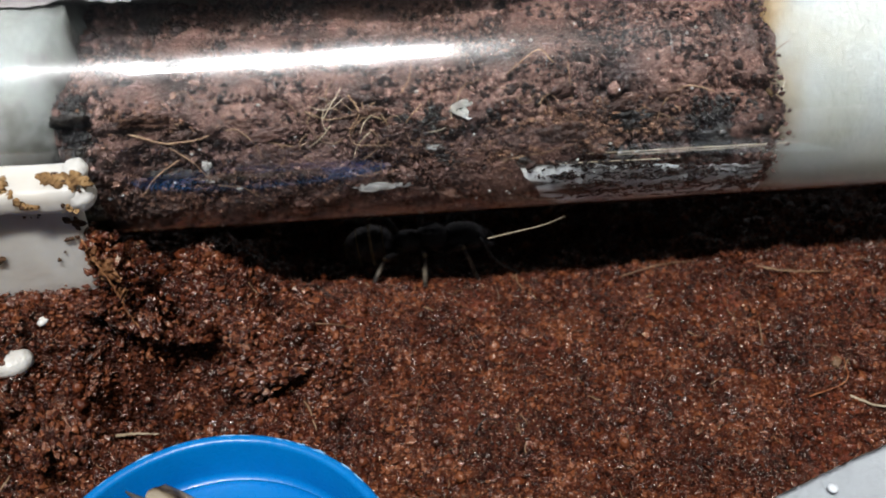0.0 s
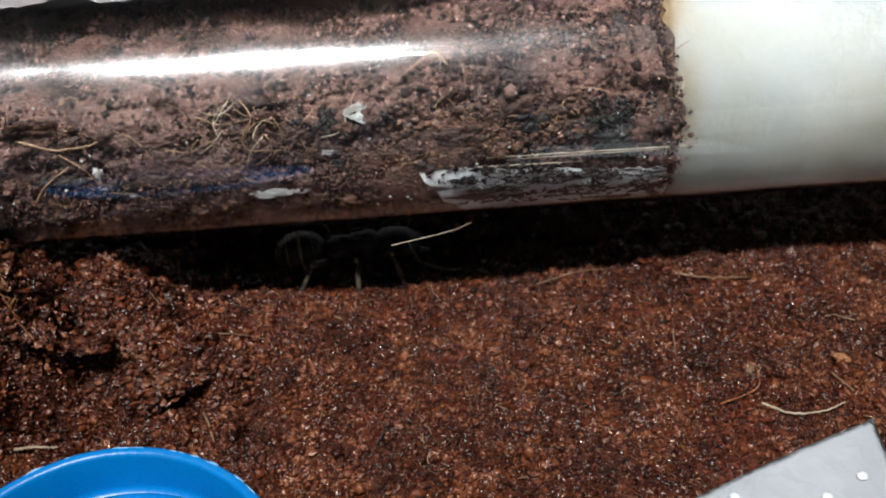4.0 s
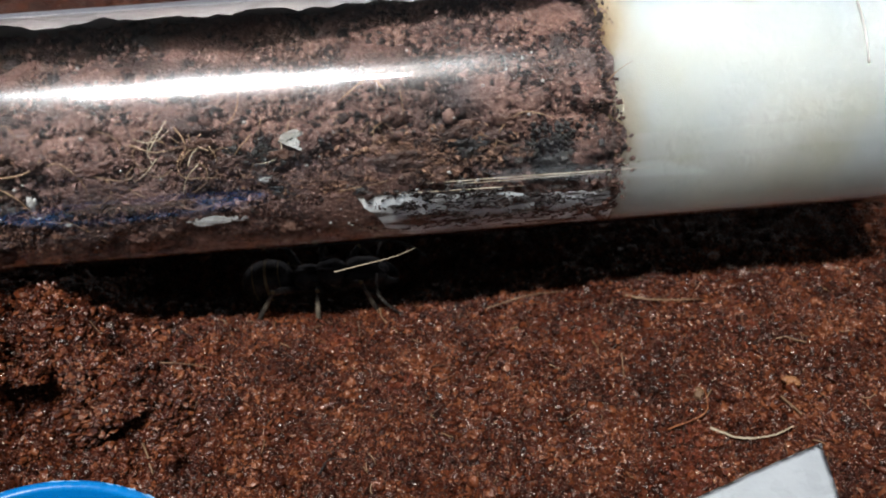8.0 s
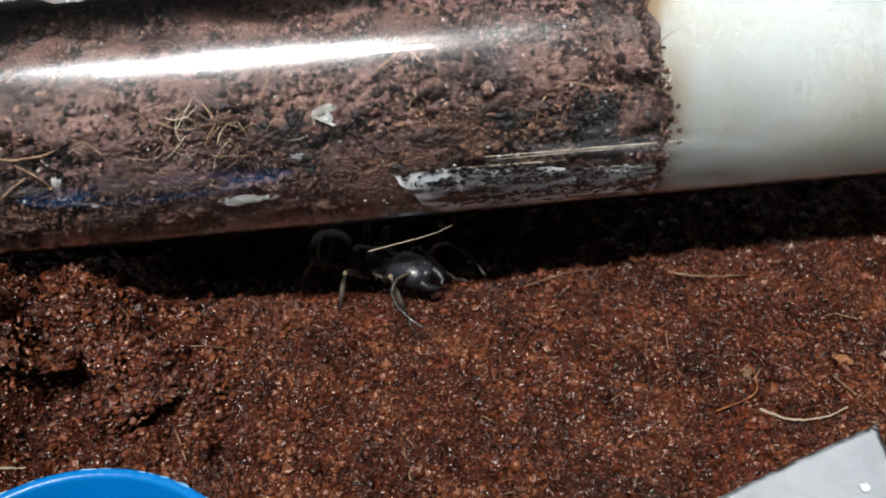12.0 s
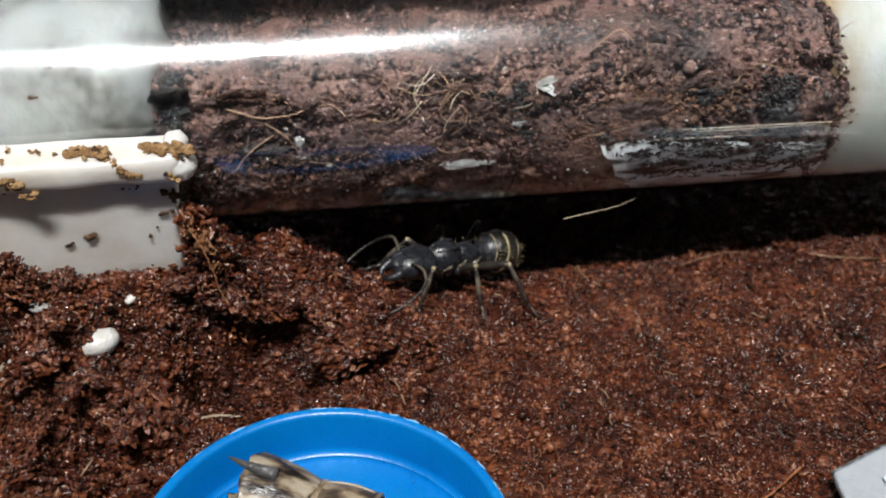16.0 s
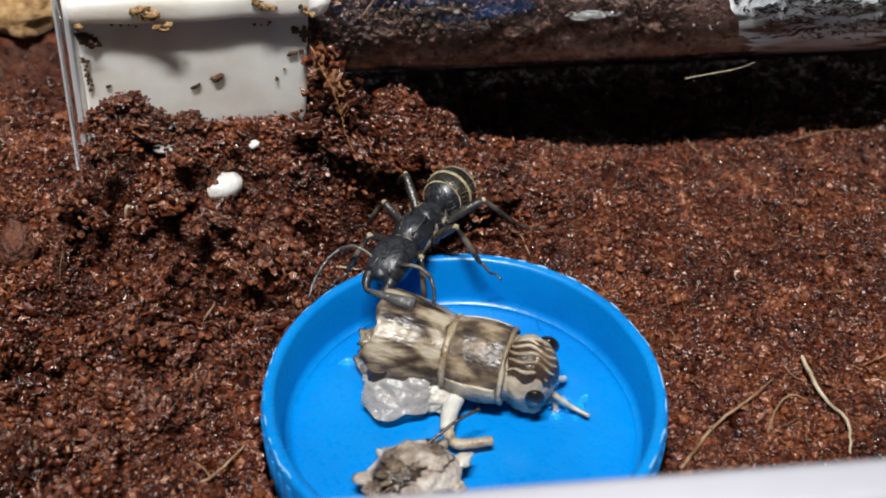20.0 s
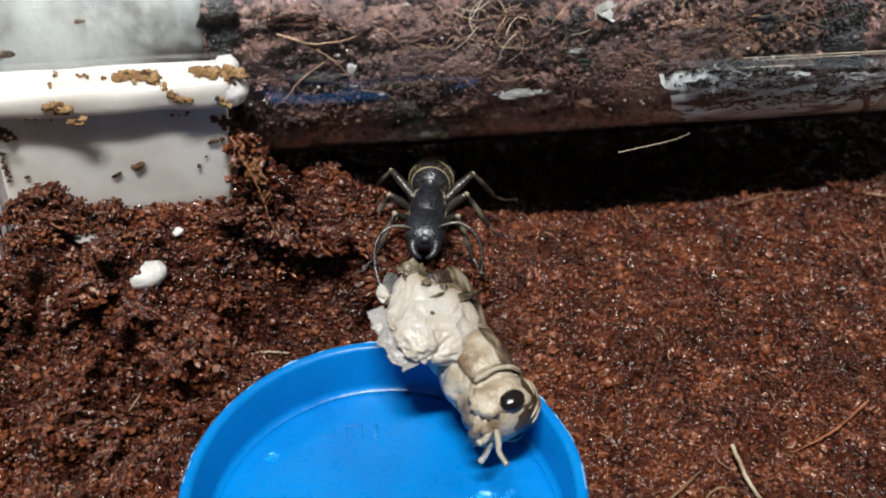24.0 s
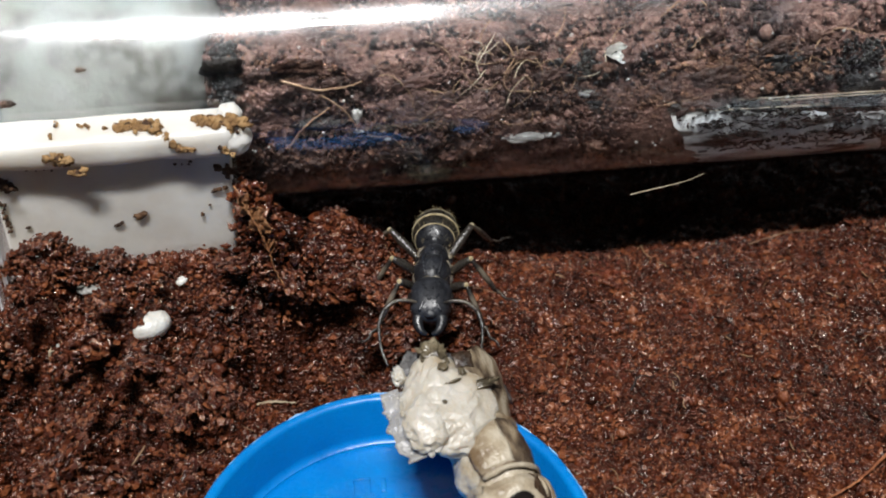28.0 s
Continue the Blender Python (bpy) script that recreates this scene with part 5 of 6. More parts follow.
        part("fork", tube_path(curve_points([(a[0], a[1], za + 0.08), ((a[0] + b[0]) / 2, (a[1] + b[1]) / 2, max(za, zb) + 0.14), (b[0], b[1], zb + 0.08)], 5), [0.028 - 0.0018 * q for q in range(11)], 6), (CHIP, STRAW, CHIP)[len(sprout.children)], sprout)


build_litter()


# ---- the ant ----
def build_ant():
    """Faces +x; its feet stand at z = 0."""
    ant = thing("ant", "large black ant with golden-haired gaster", "ant")
    body = part("thorax", blob((0.20, 0.165, 0.165), (0.17, 0, 0.37), 0.06, 2, 4, 2), ANT, ant)
    part("rear_thorax", blob((0.19, 0.14, 0.145), (-0.07, 0, 0.33), 0.10, 2.5, 4, 3), ANT, body)
    collar = part("hair_collar", lathe([(0.10, 0.30), (0.131, 0.315), (0.128, 0.328), (0.10, 0.335)], "x", 24), HIP_SKIN, body)
    collar.matrix_basis = at(0, 0, 0.35)
    # pale membrane shows at the sides, between the plates and over the hips
    for s in (1, -1):
        for k, (x0, x1) in enumerate(((-0.23, -0.10), (-0.03, 0.07), (0.14, 0.25))):
            pts = curve_points([(x0, s * (0.10 + 0.02 * k), 0.37), ((x0 + x1) / 2, s * (0.138 + 0.012 * k), 0.345), (x1, s * (0.122 + 0.012 * k), 0.31)], 5)
            part("membrane", tube_path(pts, [0.009 + 0.012 * math.sin(math.pi * i / len(pts)) for i in range(len(pts))], 7), HIP_SKIN, body)
        part("shoulder_ridge", tube_path(curve_points([(0.05, s * 0.07, 0.505), (0.16, s * 0.085, 0.518), (0.29, s * 0.06, 0.485)], 5), [0.014] * 11, 6), ANT, body)
    part("petiole", blob((0.06, 0.10, 0.14), (-0.285, 0, 0.31), 0.10, 3, 3, 4), ANT, ant)
    # gaster: overlapping segments, each with a golden fringe
    gaster = thing("gaster", "banded black gaster with golden fringes", "")
    gaster.parent = ant
    gaster.matrix_basis = at(-0.25, 0, 0.36, 0, -10)
    gaster.scale = (0.84, 1.05, 1.05)
    for key in ("label", "category"):
        if key in gaster:
            del gaster[key]
    def girth(x):
        return 0.205 * math.sqrt(max(0.0, 1 - ((x + 0.31) / 0.325) ** 2)) ** 0.9 + 0.004

    for k, (a, b) in enumerate(((0.0, -0.13), (-0.12, -0.30), (-0.29, -0.46), (-0.45, -0.62))):
        prof = [(girth(a + (b - a) * i / 9) * (1 - 0.035 * (1 - i / 9)) + 0.002 * math.sin(math.pi * i / 9), a + (b - a) * i / 9) for i in range(10)]
        seg = part("segment", lathe(prof, "x", 36), GASTER if k else ANT, gaster)
        r0, w = prof[-1][0], (0.008, 0.034, 0.058, 0.045)[k]
        part("fringe", lathe([(r0 * 0.9, b + w), (r0 + 0.003, b + w), (r0 + 0.005, b), (r0 * 0.9, b - 0.008)], "x", 36), GOLD, seg)
    rng = random.Random(6)
    bm = bmesh.new()
    for k in range(110):
        a, x = rng.uniform(0, TAU), rng.uniform(-0.62, -0.40) if k % 4 else rng.uniform(-0.4, -0.1)
        r = 0.195 * math.sqrt(max(0.05, 1 - ((x + 0.27) / 0.36) ** 2))
        p = Vector((x, r * math.cos(a), r * math.sin(a)))
        q = p + Vector((-0.06, 0.05 * math.cos(a), 0.05 * math.sin(a)))
        s = Vector((0, -math.sin(a), math.cos(a))) * 0.0022
        bm.faces.new([bm.verts.new(v) for v in (p - s, p + s, q)])
    hair = part("hairs", bm, GOLD, gaster, smooth=False)
    tagged(hair, "fine golden hairs", kind="stuff")
    # head
    head = thing("head", "", "")
    head.parent = ant
    head.matrix_basis = at(0.34, 0, 0.37)
    bm = bmesh.new()
    bmesh.ops.create_icosphere(bm, subdivisions=4, radius=1.0)
    for v in bm.verts:
        c = v.co.copy()
        sx = math.copysign(abs(c.x) ** 0.8, c.x)
        sy = math.copysign(abs(c.y) ** 0.8, c.y)
        wide = 1.08 + 0.14 * c.x * (1 if c.x < 0 else -0.6) * -1
        v.co = Vector((0.18 + sx * 0.235, sy * 0.168 * wide, c.z * 0.145 - 0.02 * c.x + 0.004 * noise.noise(c * 6)))
    part("skull", bm, ANT, head)
    for s in (1, -1):
        part("eye", blob((0.045, 0.02, 0.04), (0.20, s * 0.182, 0.05)), EYE, head)
        part("cheek_ridge", tube_path(curve_points([(0.22, s * 0.05, 0.115), (0.31, s * 0.055, 0.10), (0.38, s * 0.09, 0.05)], 5), [0.016] * 11, 6), ANT, head)
        mand = [(0.37, s * 0.10, -0.02), (0.43, s * 0.10, -0.05), (0.49, s * 0.07, -0.08), (0.51, s * 0.02, -0.10)]
        pts = curve_points(mand, 6)
        part("mandible", tube_path(pts, [0.052 * (1 - 0.75 * (i / len(pts)) ** 1.5) for i in range(len(pts))], 8), ANT, head)
    part("clypeus", blob((0.07, 0.07, 0.05), (0.36, 0, 0.02), 0.15, 3, 3, 4), ANT, head)
    # antennae: an elbowed pair, jointed at the head
    for s in (1, -1):
        ant_ = thing("antenna", "", "")
        ant_.parent = ant
        ant_.matrix_basis = at(0.64, s * 0.08, 0.43, 0, 0, s * 8)
        sc = [(0, 0, 0), (0.01, s * 0.10, 0.05), (0.03, s * 0.22, 0.06), (0.08, s * 0.32, 0.01)]
        pts = curve_points(sc, 6)
        part("scape", tube_path(pts, [0.013 + 0.006 * i / len(pts) for i in range(len(pts))], 8), ANT_LEG, ant_)
        fl = [(0.08, s * 0.32, 0.01), (0.20, s * 0.36, -0.06), (0.36, s * 0.35, -0.16), (0.50, s * 0.30, -0.25)]
        pts = curve_points(fl, 8)
        part("flagellum", tube_path(pts, [0.017 + 0.002 * math.sin(i * 2.1) - 0.006 * i / len(pts) for i in range(len(pts))], 8), ANT_LEG, ant_)
    # legs: pivot at the hip
    for s in (1, -1):
        for k, (hx, splay, reach) in enumerate(((0.24, 48, 0.85), (0.05, 2, 0.82), (-0.12, -42, 1.2))):
            leg = thing(("front_leg", "middle_leg", "hind_leg")[k], "", "")
            leg.parent = ant
            leg.matrix_basis = at(hx, s * 0.09, 0.27, 0, 0, s * (90 - splay))
            part("coxa", blob((0.075, 0.05, 0.055), (0.03, 0, 0), 0.1, 3, 3, k), ANT, leg)
            reach *= 0.93
            knee, ankle, toe = Vector((0.36 * reach, 0, 0.20)), Vector((0.62 * reach, 0, -0.15)), Vector((0.88 * reach, 0, -0.27))

            def shaft(p, q, bow, n=9):
                return [p.lerp(q, i / n) + Vector((0, 0, bow * math.sin(math.pi * i / n))) for i in range(n + 1)]

            pts = shaft(Vector((0.05, 0, 0)), knee, 0.012)
            part("femur", tube_path(pts, [0.020 + 0.022 * math.sin(math.pi * (0.15 + 0.8 * i / 10)) for i in range(10)], 8), ANT_LEG, leg)
            pts = shaft(knee, ankle, 0.008)
            part("tibia", tube_path(pts, [0.017 + 0.010 * math.sin(math.pi * i / 10) for i in range(10)], 8), ANT_LEG, leg)
            part("knee", blob((0.026, 0.024, 0.026), tuple(knee), 0.1, 2, 2, k), GOLD, leg, "pale brown joint")
            pts = [ankle.lerp(toe, i / 10) + Vector((0, 0.012 * math.sin(i * 1.1), -0.02 * math.sin(math.pi * i / 10))) for i in range(11)]
            part("tarsus", tube_path(pts, [0.014 - 0.006 * i / 10 + 0.002 * (i % 2) for i in range(11)], 6), ANT_LEG, leg)
    rng = random.Random(8)
    bm = bmesh.new()
    for k in range(70):
        x = rng.choice((rng.uniform(-0.33, -0.2), rng.uniform(-0.2, 0.36)))
        a = rng.uniform(-2.2, 2.2)
        r = 0.13 if x < -0.2 else 0.155
        p = Vector((x, r * math.sin(a), 0.34 + r * math.cos(a)))
        q = p + Vector((rng.uniform(-0.05, 0.02), 0.055 * math.sin(a), 0.055 * math.cos(a)))
        w = Vector((0.0022, 0, 0))
        bm.faces.new([bm.verts.new(v) for v in (p - w, p + w, q)])
    tagged(part("body_hairs", bm, GOLD, ant, smooth=False), "sparse golden hairs on the back", kind="stuff")
    for o in ant.children:
        for key in ("label", "category"):
            if key in o and not o[key]:
                del o[key]
    return ant


ANT_OB = build_ant()


# ---- the cricket remains ----
def half_barrel(x0, x1, r0, r1, a0, a1, thick, wob, seed, nx=16, na=30):
    """A curved shell plate over the back, from angle a0 to a1 (0 is straight up)."""
    bm = bmesh.new()
    grid = []
    for i in range(nx):
        t = i / (nx - 1)
        row = []
        for j in range(na):
            a = radians(a0 + (a1 - a0) * j / (na - 1))
            r = (r0 + (r1 - r0) * t) + 0.02 * math.sin(math.pi * t)
            p = Vector((x0 + (x1 - x0) * t + wob * noise.noise(Vector((a * 2, t, seed))) * (1 if t in (0, 1) else 0.3), r * math.sin(a), r * 0.92 * math.cos(a)))
            p += Vector((0, 0, 0.012 * noise.noise(p * 9 + Vector((seed, 0, 0)))))
            row.append(bm.verts.new(p))
        grid.append(row)
    for a, b in zip(grid, grid[1:]):
        for j in range(na - 1):
            bm.faces.new((a[j], a[j + 1], b[j + 1], b[j]))
    bmesh.ops.recalc_face_normals(bm, faces=bm.faces)
    bmesh.ops.solidify(bm, geom=bm.faces[:], thickness=thick)
    return bm


def fold_mass(radii, seed, taper=0.4, folds=9.0):
    """Soft flesh: a flattened mass narrowing to one end, with shallow wandering folds across it."""
    bm = bmesh.new()
    bmesh.ops.create_icosphere(bm, subdivisions=6, radius=1.0)
    for v in bm.verts:
        p = v.co.copy()
        o = Vector((seed, seed * 2, 0))
        low = noise.noise(p * 1.3 + o)
        mid = noise.noise(p * 2.9 - o)
        ridge = math.sin(folds * p.x + 2.6 * noise.noise(p * 1.6 + o) + 1.2 * p.z)
        deep = max(0.0, noise.noise(p * 2.0 + o * 3) + 0.15)
        k = 1 + 0.16 * low + 0.07 * mid + 0.20 * deep * (abs(ridge) - 0.6) + 0.02 * noise.noise(p * 9)
        narrow = 1 - taper * max(0.0, -p.x) ** 1.2
        v.co = Vector((p.x * radii[0] * k, p.y * radii[1] * k, p.z * radii[2] * k * narrow))
    return bm


def build_cricket():
    """Faces +x, its back up."""
    c = thing("cricket_remains", "half-eaten brown striped cricket head and thorax with pale flesh", "cricket")

    def piece(name, bm, mat, parent, label=""):
        bmesh.ops.scale(bm, vec=(1.14, 1.14, 1.14), verts=bm.verts)
        return part(name, bm, mat, parent, label)

    head = piece("head", blob((0.21, 0.255, 0.265), (0.45, 0, -0.01), 0.06, 2, 4, 1), SHELL_PALE, c)
    crown = piece("crown", blob((0.218, 0.205, 0.222), (0.452, 0, 0.052), 0.02, 2, 4, 5), SHELL_DARK, head, "glossy dark brown crown")
    for k, y in enumerate((-0.12, -0.06, 0.0, 0.06, 0.12)):
        pts = []
        for i in range(14):
            a = radians(-42 + 112 * i / 13)
            rr = math.sqrt(max(0.05, 1 - (y / 0.205) ** 2))
            pts.append((0.452 + 0.219 * rr * math.sin(a), y * (1 - 0.25 * i / 13) + 0.014 * math.sin(i * 0.9 + k), 0.052 + 0.224 * rr * math.cos(a)))
        piece("stripe", tube_path(pts, [0.004 + 0.011 * math.sin(math.pi * (i + 0.9) / 14.9) for i in range(14)], 8), SHELL_PALE, head, "pale wavy stripe")
    for s in (1, -1):
        piece("eye", blob((0.08, 0.055, 0.10), (0.545, s * 0.202, 0.035)), EYE, head, "glossy black eye")
        piece("cheek", blob((0.13, 0.06, 0.13), (0.47, s * 0.19, -0.10), 0.3, 3, 3, 4 + s), SHELL_PALE, head)
        pts = curve_points([(0.60, s * 0.06, -0.16), (0.66, s * 0.09, -0.24), (0.68, s * 0.13, -0.30)], 5)
        piece("palp", tube_path(pts, [0.024] * len(pts), 6), FLESH, head)
    piece("mouth", blob((0.10, 0.16, 0.12), (0.53, 0, -0.17), 0.5, 3, 3, 6), SHELL_PALE, head)
    piece("neck", blob((0.15, 0.238, 0.245), (0.31, 0, -0.012), 0.05, 2, 4, 8), SHELL_PALE, head)
    pron = piece("pronotum", half_barrel(-0.10, 0.31, 0.272, 0.275, -118, 118, 0.02, 0.02, 2, 22), SHELL, c)
    piece("collar", half_barrel(0.29, 0.33, 0.272, 0.266, -118, 118, 0.014, 0.012, 3, 4), SHELL_PALE, pron)
    piece("rear_edge", half_barrel(-0.13, -0.07, 0.270, 0.270, -118, 118, 0.014, 0.02, 4, 4), SHELL_PALE, pron)
    for sd in (1, -1):
        piece("side_plate", half_barrel(-0.08, 0.285, 0.281, 0.283, sd * 62, sd * 120, 0.012, 0.03, 6 + sd, 12, 14), SHELL_PALE, pron, "pale side plate")
    rear = piece("wing_case", half_barrel(-0.62, -0.11, 0.37, 0.262, -80, 74, 0.018, 0.10, 8, 24, 40), WING_CASE, c)
    piece("dark_spot", half_barrel(-0.60, -0.47, 0.376, 0.350, -84, -62, 0.012, 0.10, 12, 8, 10), SHELL_DARK, rear, "blackish spot")
    # flesh fills the shell and bulges out behind and on one side
    piece("flesh", blob((0.36, 0.25, 0.22), (-0.22, 0.0, -0.03), 0.14, 2.0, 4, 3), FLESH, c)
    piece("flesh", blob((0.26, 0.21, 0.20), (0.14, -0.02, -0.08), 0.14, 2, 4, 5), FLESH, c)
    # the soft flesh swings out when the body is turned over
    bulge = piece("flesh_bulge", fold_mass((0.43, 0.14, 0.31), 7.3, 0.62), FLESH, c, "moist cream flesh")
    rng = random.Random(4)
    piece("flesh_lobe", fold_mass((0.24, 0.10, 0.17), 3.1, 0.2, 6.0), FLESH, bulge).matrix_basis = at(0.16, -0.06, -0.20, 0, 20)
    # thin grey membrane hanging from the flesh's lower edge
    bm = bmesh.new()
    g = []
    for i in range(26):
        row = []
        for j in range(7):
            u, v = i / 25, j / 6
            hang = 0.13 + 0.06 * noise.noise(Vector((u * 7, 0, 2))) + 0.03 * noise.noise(Vector((u * 19, 0, 5)))
            p = Vector((-0.20 + 0.56 * u, 0.0 + 0.03 * v, -0.30 + 0.12 * (u - 0.5) ** 2 - hang * v))
            row.append(bm.verts.new(p + 0.02 * Vector((0, noise.noise(p * 12), 0))))
        g.append(row)
    for a, b in zip(g, g[1:]):
        for j in range(6):
            bm.faces.new((a[j], a[j + 1], b[j + 1], b[j]))
    skirt = piece("membrane", bm, MEMBRANE, bulge, "grey translucent membrane")
    skirt.modifiers.new("thickness", "SOLIDIFY").thickness = 0.006 * CM
    for k in range(5):
        piece("flesh_shred", blob((0.07 + 0.03 * rng.random(), 0.03, 0.04 + 0.04 * rng.random()), (-0.26 + 0.13 * k + rng.uniform(-0.04, 0.04), rng.uniform(-0.05, 0.06), -0.27 + 0.008 * (k - 2) ** 2), 0.5, 1.6, 4, k + 3), (FLESH, MEMBRANE)[k % 2], bulge)
    piece("gut_stain", blob((0.10, 0.03, 0.085), (-0.33, -0.095, 0.03), 0.7, 2.2, 4, 2), GUT, bulge, "grey-brown gut stain")
    for x, z, a in ((-0.36, -0.17, 35), (-0.30, 0.20, -40)):
        piece("wing_stub", blob((0.15, 0.012, 0.06), (0, 0, 0), 0.5, 1.8, 4, x), GREY_WING, bulge, "dark grey crumpled wing stub").matrix_basis = at(x, 0.0, z, 0, a)
    for x, z, a, w in ((-0.16, 0.04, 0.035, 0.028), (-0.10, 0.15, 0.022, 0.03), (-0.03, 0.06, 0.05, 0.010), (0.10, -0.05, 0.014, 0.012), (0.02, 0.24, 0.12, 0.03)):
        piece("gut_fleck", blob((w, 0.012, a), (x, -0.155 + 0.9 * abs(z) ** 2, z), 0.9, 2.4, 3, x * 9), GUT, bulge, "grey-brown fleck")
    # a torn, pale wing membrane and one front leg folded beside the body
    bm = bmesh.new()
    g = []
    for i in range(18):
        row = []
        for j in range(12):
            u, v = i / 17, j / 11
            p = Vector((-0.62 + 0.46 * u, -0.30 - 0.27 * v * math.sin(math.pi * (0.2 + 0.7 * u)), 0.0 - 0.20 * v))
            row.append(bm.verts.new(p + 0.035 * Vector((noise.noise(p * 9), noise.noise(p * 10 + Vector((3, 0, 0))), noise.noise(p * 11)))))
        g.append(row)
    for a, b in zip(g, g[1:]):
        for j in range(11):
            bm.faces.new((a[j], a[j + 1], b[j + 1], b[j]))
    wing = piece("torn_wing", bm, MEMBRANE, c, "pale translucent torn wing")
    leg = piece("leg", tube_path(curve_points([(0.02, -0.22, -0.16), (0.0, -0.36, -0.17), (0.02, -0.52, -0.20)], 6), [0.045 + 0.018 * math.sin(0.6 + i * 0.2) for i in range(13)], 8), MOULD, c, "pale whitish leg")
    piece("shin", tube_path(curve_points([(0.02, -0.52, -0.20), (0.12, -0.60, -0.22), (0.34, -0.50, -0.22)], 6), [0.045 - 0.012 * i / 13 for i in range(13)], 8), SHELL_PALE, leg)
    pts = curve_points([(0.60, -0.06, -0.12), (0.74, -0.10, -0.18), (0.80, -0.11, -0.21), (0.92, -0.14, -0.22)], 6)
    piece("feeler", tube_path(pts, [0.024 - 0.008 * i / len(pts) for i in range(len(pts))], 6), FLESH, c, "pale broken feeler")
    pts = curve_points([(-0.40, 0.16, 0.29), (-0.62, 0.17, 0.31), (-0.78, 0.20, 0.30)], 6)
    piece("spine", tube_path(pts, [0.055 * (1 - i / len(pts)) + 0.003 for i in range(len(pts))], 6), GREY_WING, c, "dark pointed wing tip")
    return c


CRICKET = build_cricket()


def build_scrap():
    s = thing("cricket_scrap", "torn pale grey-brown scrap of cricket in the dish", "insect scrap", at(-0.45, -0.60, -0.04, 0, 0, 12))
    s.scale = (1.35, 1.35, 1.3)
    part("lump", fold_mass((0.27, 0.20, 0.13), 2.1, 0.2, 7.0), SCRAP, s)
    rng = random.Random(11)
    for k in range(9):
        a = TAU * k / 9 + rng.uniform(-0.15, 0.15)
        x, y = 0.24 * math.cos(a), 0.18 * math.sin(a)
        m = pose(0, 0, 0, 0, rng.uniform(-50, 10), math.degrees(a))
        part("torn_edge", blob((rng.uniform(0.06, 0.11), 0.05, 0.025), (x, y, rng.uniform(-0.02, 0.06)), 0.4, 2, 3, k, m), (FLESH, SCRAP, SCRAP)[k % 3], s)
    part("crust", blob((0.19, 0.13, 0.05), (0.02, 0.02, 0.09), 0.4, 2.4, 4, 4), SCRAP, s)
    part("crust", blob((0.10, 0.07, 0.04), (-0.08, -0.05, 0.11), 0.9, 4, 4, 6), SHELL, s)
    pts = curve_points([(0.1, 0.1, 0.1), (0.30, 0.17, 0.16), (0.46, 0.22, 0.16)], 8)
    part("long_feeler", tube_path(pts, [0.010] * len(pts), 6), SHELL_DARK, s)


build_scrap()


# ---- what moves ----
# the ant: seconds, head and gaster places in centimetres
ANT_ROWS = [
    (0.0, 2.36, 4.16, 1.26, 4.10), (2.0, 2.46, 4.18, 1.34, 4.12), (3.0, 2.52, 4.20, 1.40, 4.16), (6.0, 2.58, 4.18, 1.46, 4.16),
    (7.0, 2.62, 4.14, 1.52, 4.14), (8.0, 2.74, 4.08, 1.66, 4.12), (9.0, 2.84, 4.02, 1.76, 4.12), (10.0, 3.02, 3.66, 1.96, 3.95),
    (11.0, 3.05, 3.60, 2.00, 3.95), (11.6, 3.02, 3.58, 2.00, 3.98), (12.0, 2.88, 3.52, 2.06, 4.15), (12.3, 2.68, 3.34, 2.15, 4.25),
    (12.5, 2.55, 3.20, 2.20, 4.20), (12.8, 2.28, 2.97, 2.14, 4.04), (13.0, 2.25, 2.96, 2.26, 4.04), (13.2, 2.40, 2.96, 2.34, 4.04),
    (13.5, 2.55, 2.99, 2.25, 4.04), (14.5, 1.80, 2.85, 2.30, 3.80), (15.5, 0.93, 3.04, 1.92, 3.49), (16.0, 0.89, 3.08, 1.85, 3.50),
    (16.6, 0.87, 2.76, 1.78, 3.26), (17.0, 0.38, 2.36, 1.28, 3.02), (17.3, 0.25, 2.04, 1.08, 2.85), (17.6, 0.20, 1.82, 0.92, 2.75),
    (18.0, 0.12, 1.82, 0.78, 2.72), (18.6, -0.15, 1.36, 0.48, 2.24), (19.0, -0.28, 1.18, 0.33, 2.12), (19.5, -0.37, 1.12, 0.16, 2.05),
    (20.0, -0.48, 1.17, 0.10, 2.04), (20.5, 0.03, 1.45, 0.56, 2.32), (20.8, 0.25, 1.67, 0.61, 2.59), (21.0, 0.37, 1.94, 0.66, 2.88),
    (21.3, 0.56, 2.31, 0.68, 3.22), (21.6, 0.46, 2.21, 0.54, 3.18), (22.0, 0.57, 2.41, 0.67, 3.34), (22.5, 0.56, 2.49, 0.66, 3.42),
    (24.5, 0.56, 2.33, 0.70, 3.20), (25.0, 0.54, 2.25, 0.66, 3.18), (26.0, 0.52, 2.51, 0.64, 3.44), (27.0, 0.54, 2.48, 0.69, 3.36), (28.0, 0.51, 2.15, 0.64, 3.08)]
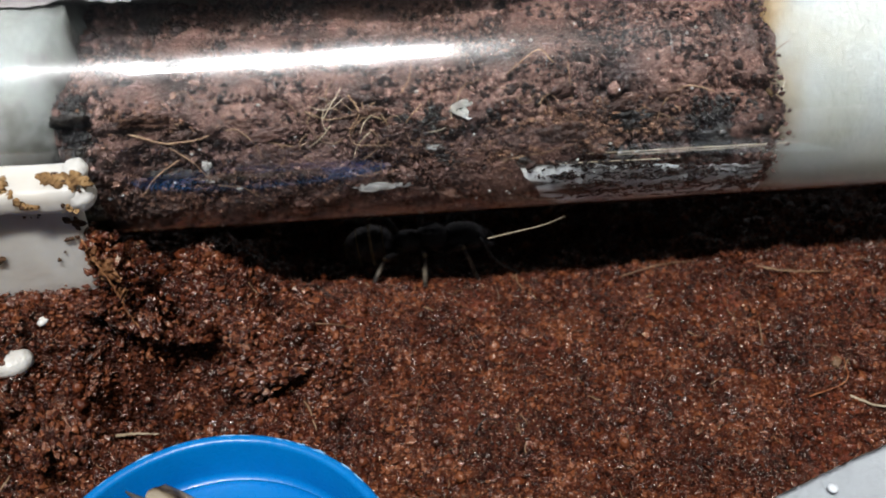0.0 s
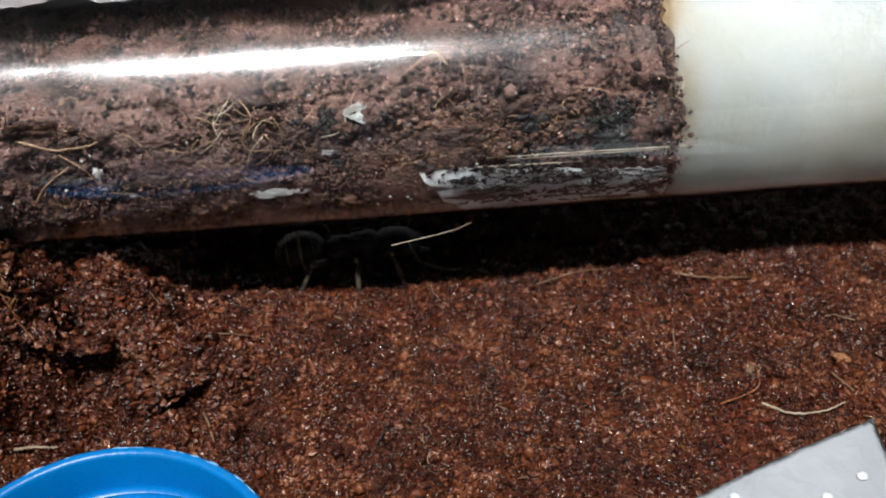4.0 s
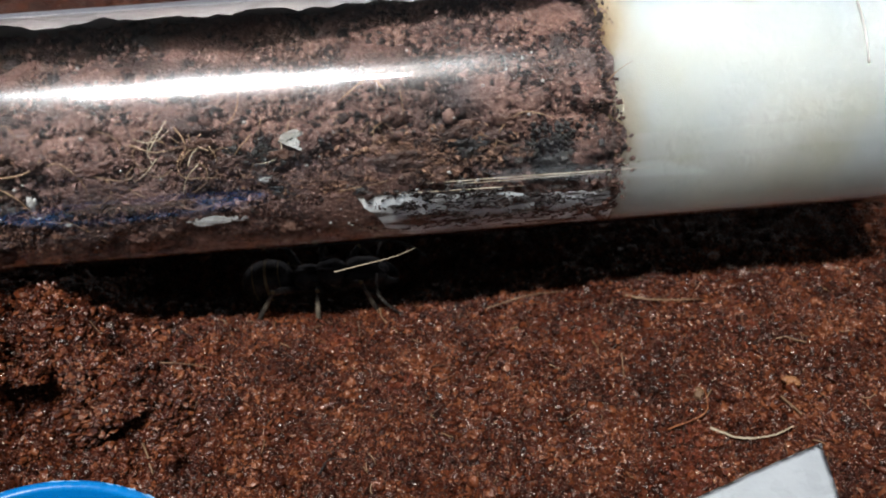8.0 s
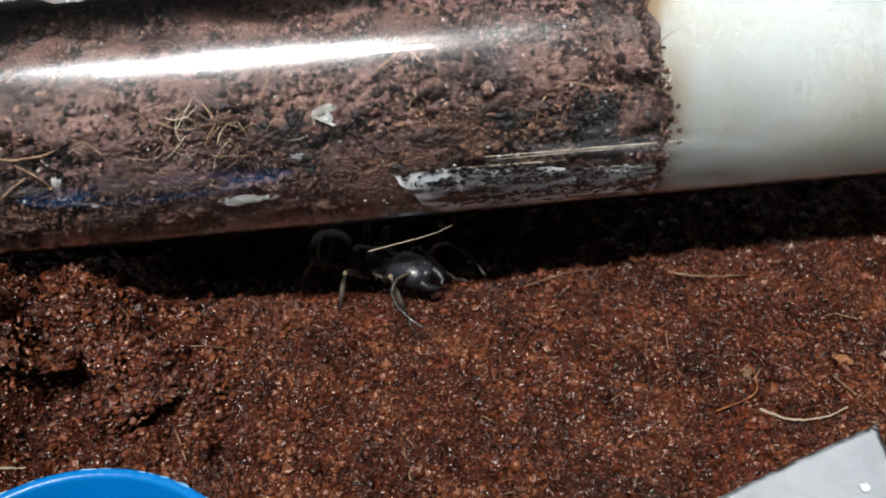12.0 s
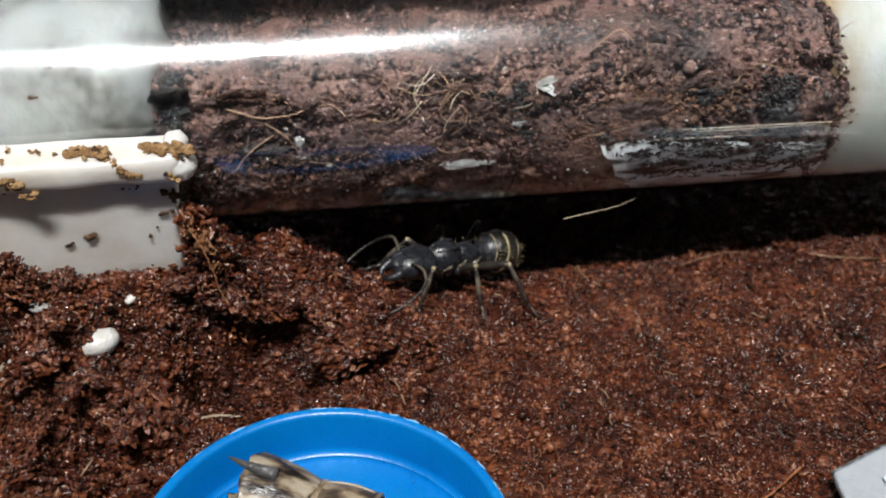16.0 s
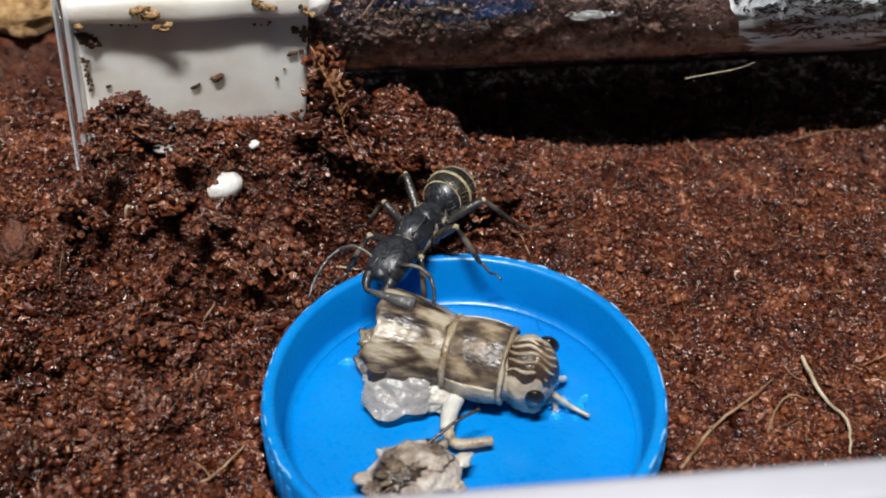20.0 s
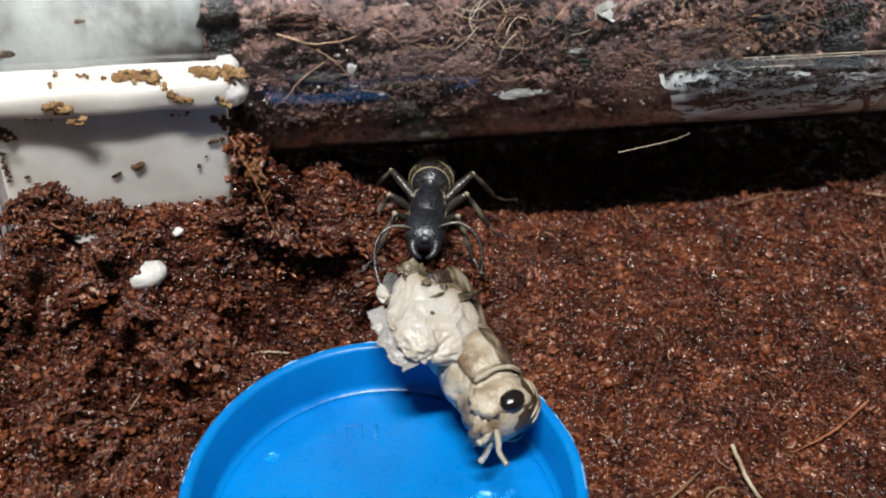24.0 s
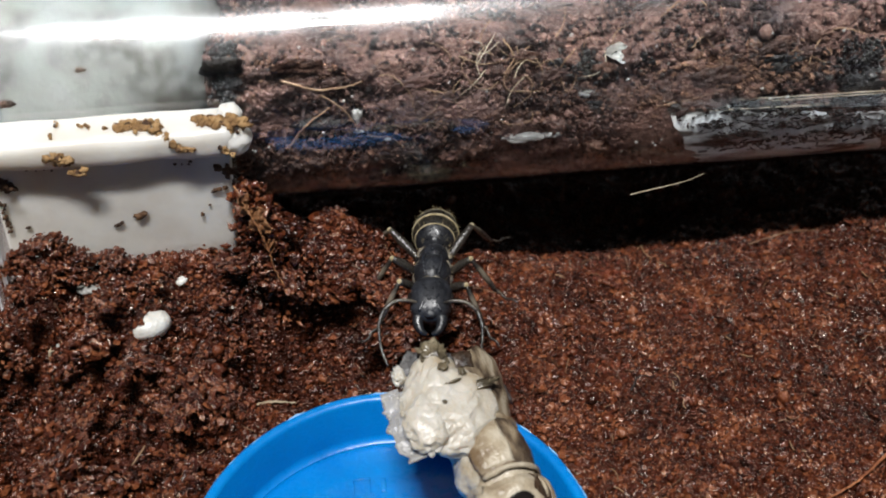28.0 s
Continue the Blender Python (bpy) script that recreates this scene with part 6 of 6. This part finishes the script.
# the cricket: seconds, place, turns
CRICKET_ROWS = [
    (0.0, 0.06, 0.40, 0.15, 20, 0, -23), (20.1, 0.06, 0.40, 0.15, 20, 0, -23), (20.3, 0.10, 0.43, 0.17, 20, 2, -32), (20.5, 0.18, 0.50, 0.24, 12, 8, -52),
    (20.8, 0.25, 0.64, 0.28, -4, 8, -64), (21.0, 0.27, 0.84, 0.32, -20, 8, -79), (21.3, 0.81, 0.90, 0.46, -80, 6, -74), (21.6, 0.71, 0.94, 0.46, -82, 6, -70),
    (22.0, 0.79, 1.08, 0.46, -82, 6, -71), (22.5, 0.82, 1.12, 0.46, -82, 6, -68), (24.5, 0.76, 0.94, 0.46, -82, 6, -68), (25.0, 0.75, 0.87, 0.46, -78, 6, -76),
    (26.0, 0.80, 1.14, 0.46, -82, 6, -70), (27.0, 0.80, 1.16, 0.46, -82, 6, -66), (28.0, 0.79, 0.64, 0.46, -78, 6, -75)]


def pace(t):
    """How fast the ant moves at a time, from 0 to 1."""
    for a, b in zip(ANT_ROWS, ANT_ROWS[1:]):
        if a[0] <= t <= b[0]:
            return min(1.0, math.dist(a[1:3], b[1:3]) / (b[0] - a[0]) / 0.8 + 0.5 * math.dist(a[3:5], b[3:5]) / (b[0] - a[0]))
    return 0.0


def limbs():
    """Stepping legs and feeling antennae."""
    steps = [0.8 * i for i in range(15)] + [12.0 + 0.14 * i for i in range(76)] + [22.8 + 0.4 * i for i in range(13)] + [28.0]
    for n, leg in enumerate([o for o in ANT_OB.children if "leg" in o.name]):
        x, y, z = leg.matrix_basis.translation
        base = math.degrees(leg.matrix_basis.to_euler().z)
        phase = (n % 2) * math.pi + (n // 3) * math.pi
        rows = []
        for t in steps:
            p = pace(t)
            w = math.sin(t * 14 + phase)
            rows.append((t, pose(x, y, z, 0, -14 * p * max(0.0, math.cos(t * 14 + phase)), base + 17 * p * w + 4 * math.sin(t * 0.9 + n))))
        walk(leg, rows)
    for n, feeler in enumerate([o for o in ANT_OB.children if "antenna" in o.name]):
        x, y, z = feeler.matrix_basis.translation
        base = math.degrees(feeler.matrix_basis.to_euler().z)
        rows = [(t, pose(x, y, z, 0, 10 * math.sin(t * 2.3 + n * 2), base + 14 * math.sin(t * 2.9 + n * 1.7))) for t in [0.28 * i for i in range(100)] + [28.0]]
        walk(feeler, rows)


def motions():
    rows, last = [], None
    for t, hx, hy, gx, gy in ANT_ROWS:
        turn = math.degrees(math.atan2(hy - gy, hx - gx))
        d = Vector((hx - gx, hy - gy)).normalized()
        cx, cy = (hx + gx) / 2 - 0.03 * d.x, (hy + gy) / 2 - 0.03 * d.y
        zf, zb = (float(ground_base(np.float64(hx), np.float64(hy))), float(ground_base(np.float64(gx), np.float64(gy))))
        if math.hypot(hx, hy) < 1.7:
            zf = 0.1
        tilt = math.degrees(math.atan2(zb - zf, 1.1)) * 0.7
        z = (zf + zb) / 2 + 0.05
        rows.append((t, at(cx, cy, z, 0, tilt, turn)))
    walk(ANT_OB, rows)
    limbs()
    flesh = [o for o in CRICKET.children if o.name.startswith("flesh_bulge")][0]
    tucked, out = at(-0.40, -0.07, -0.13, -82, 0, 0), at(-0.38, -0.32, -0.14, -12, 0, 4)
    rest = at(0, 0, 0)
    for o in CRICKET.children:
        if o.name.startswith(("torn_wing", "leg")):
            walk(o, [(0.0, at(0, 0, 0, -20)), (20.3, at(0, 0, 0, -20)), (20.95, rest), (21.1, at(0, 0, 0, 60)), (21.22, at(0, 0, 0, 120)), (21.35, at(0, 0, 0, 175)), (28.0, at(0, 0, 0, 175))])
    walk(flesh, [(0.0, tucked), (20.7, tucked), (21.0, at(-0.36, -0.24, -0.16, -55, 0, 2)), (21.3, out), (28.0, out)])
    walk(CRICKET, [(t, at(x, y, z, rx, ry, rz)) for t, x, y, z, rx, ry, rz in CRICKET_ROWS])


motions()
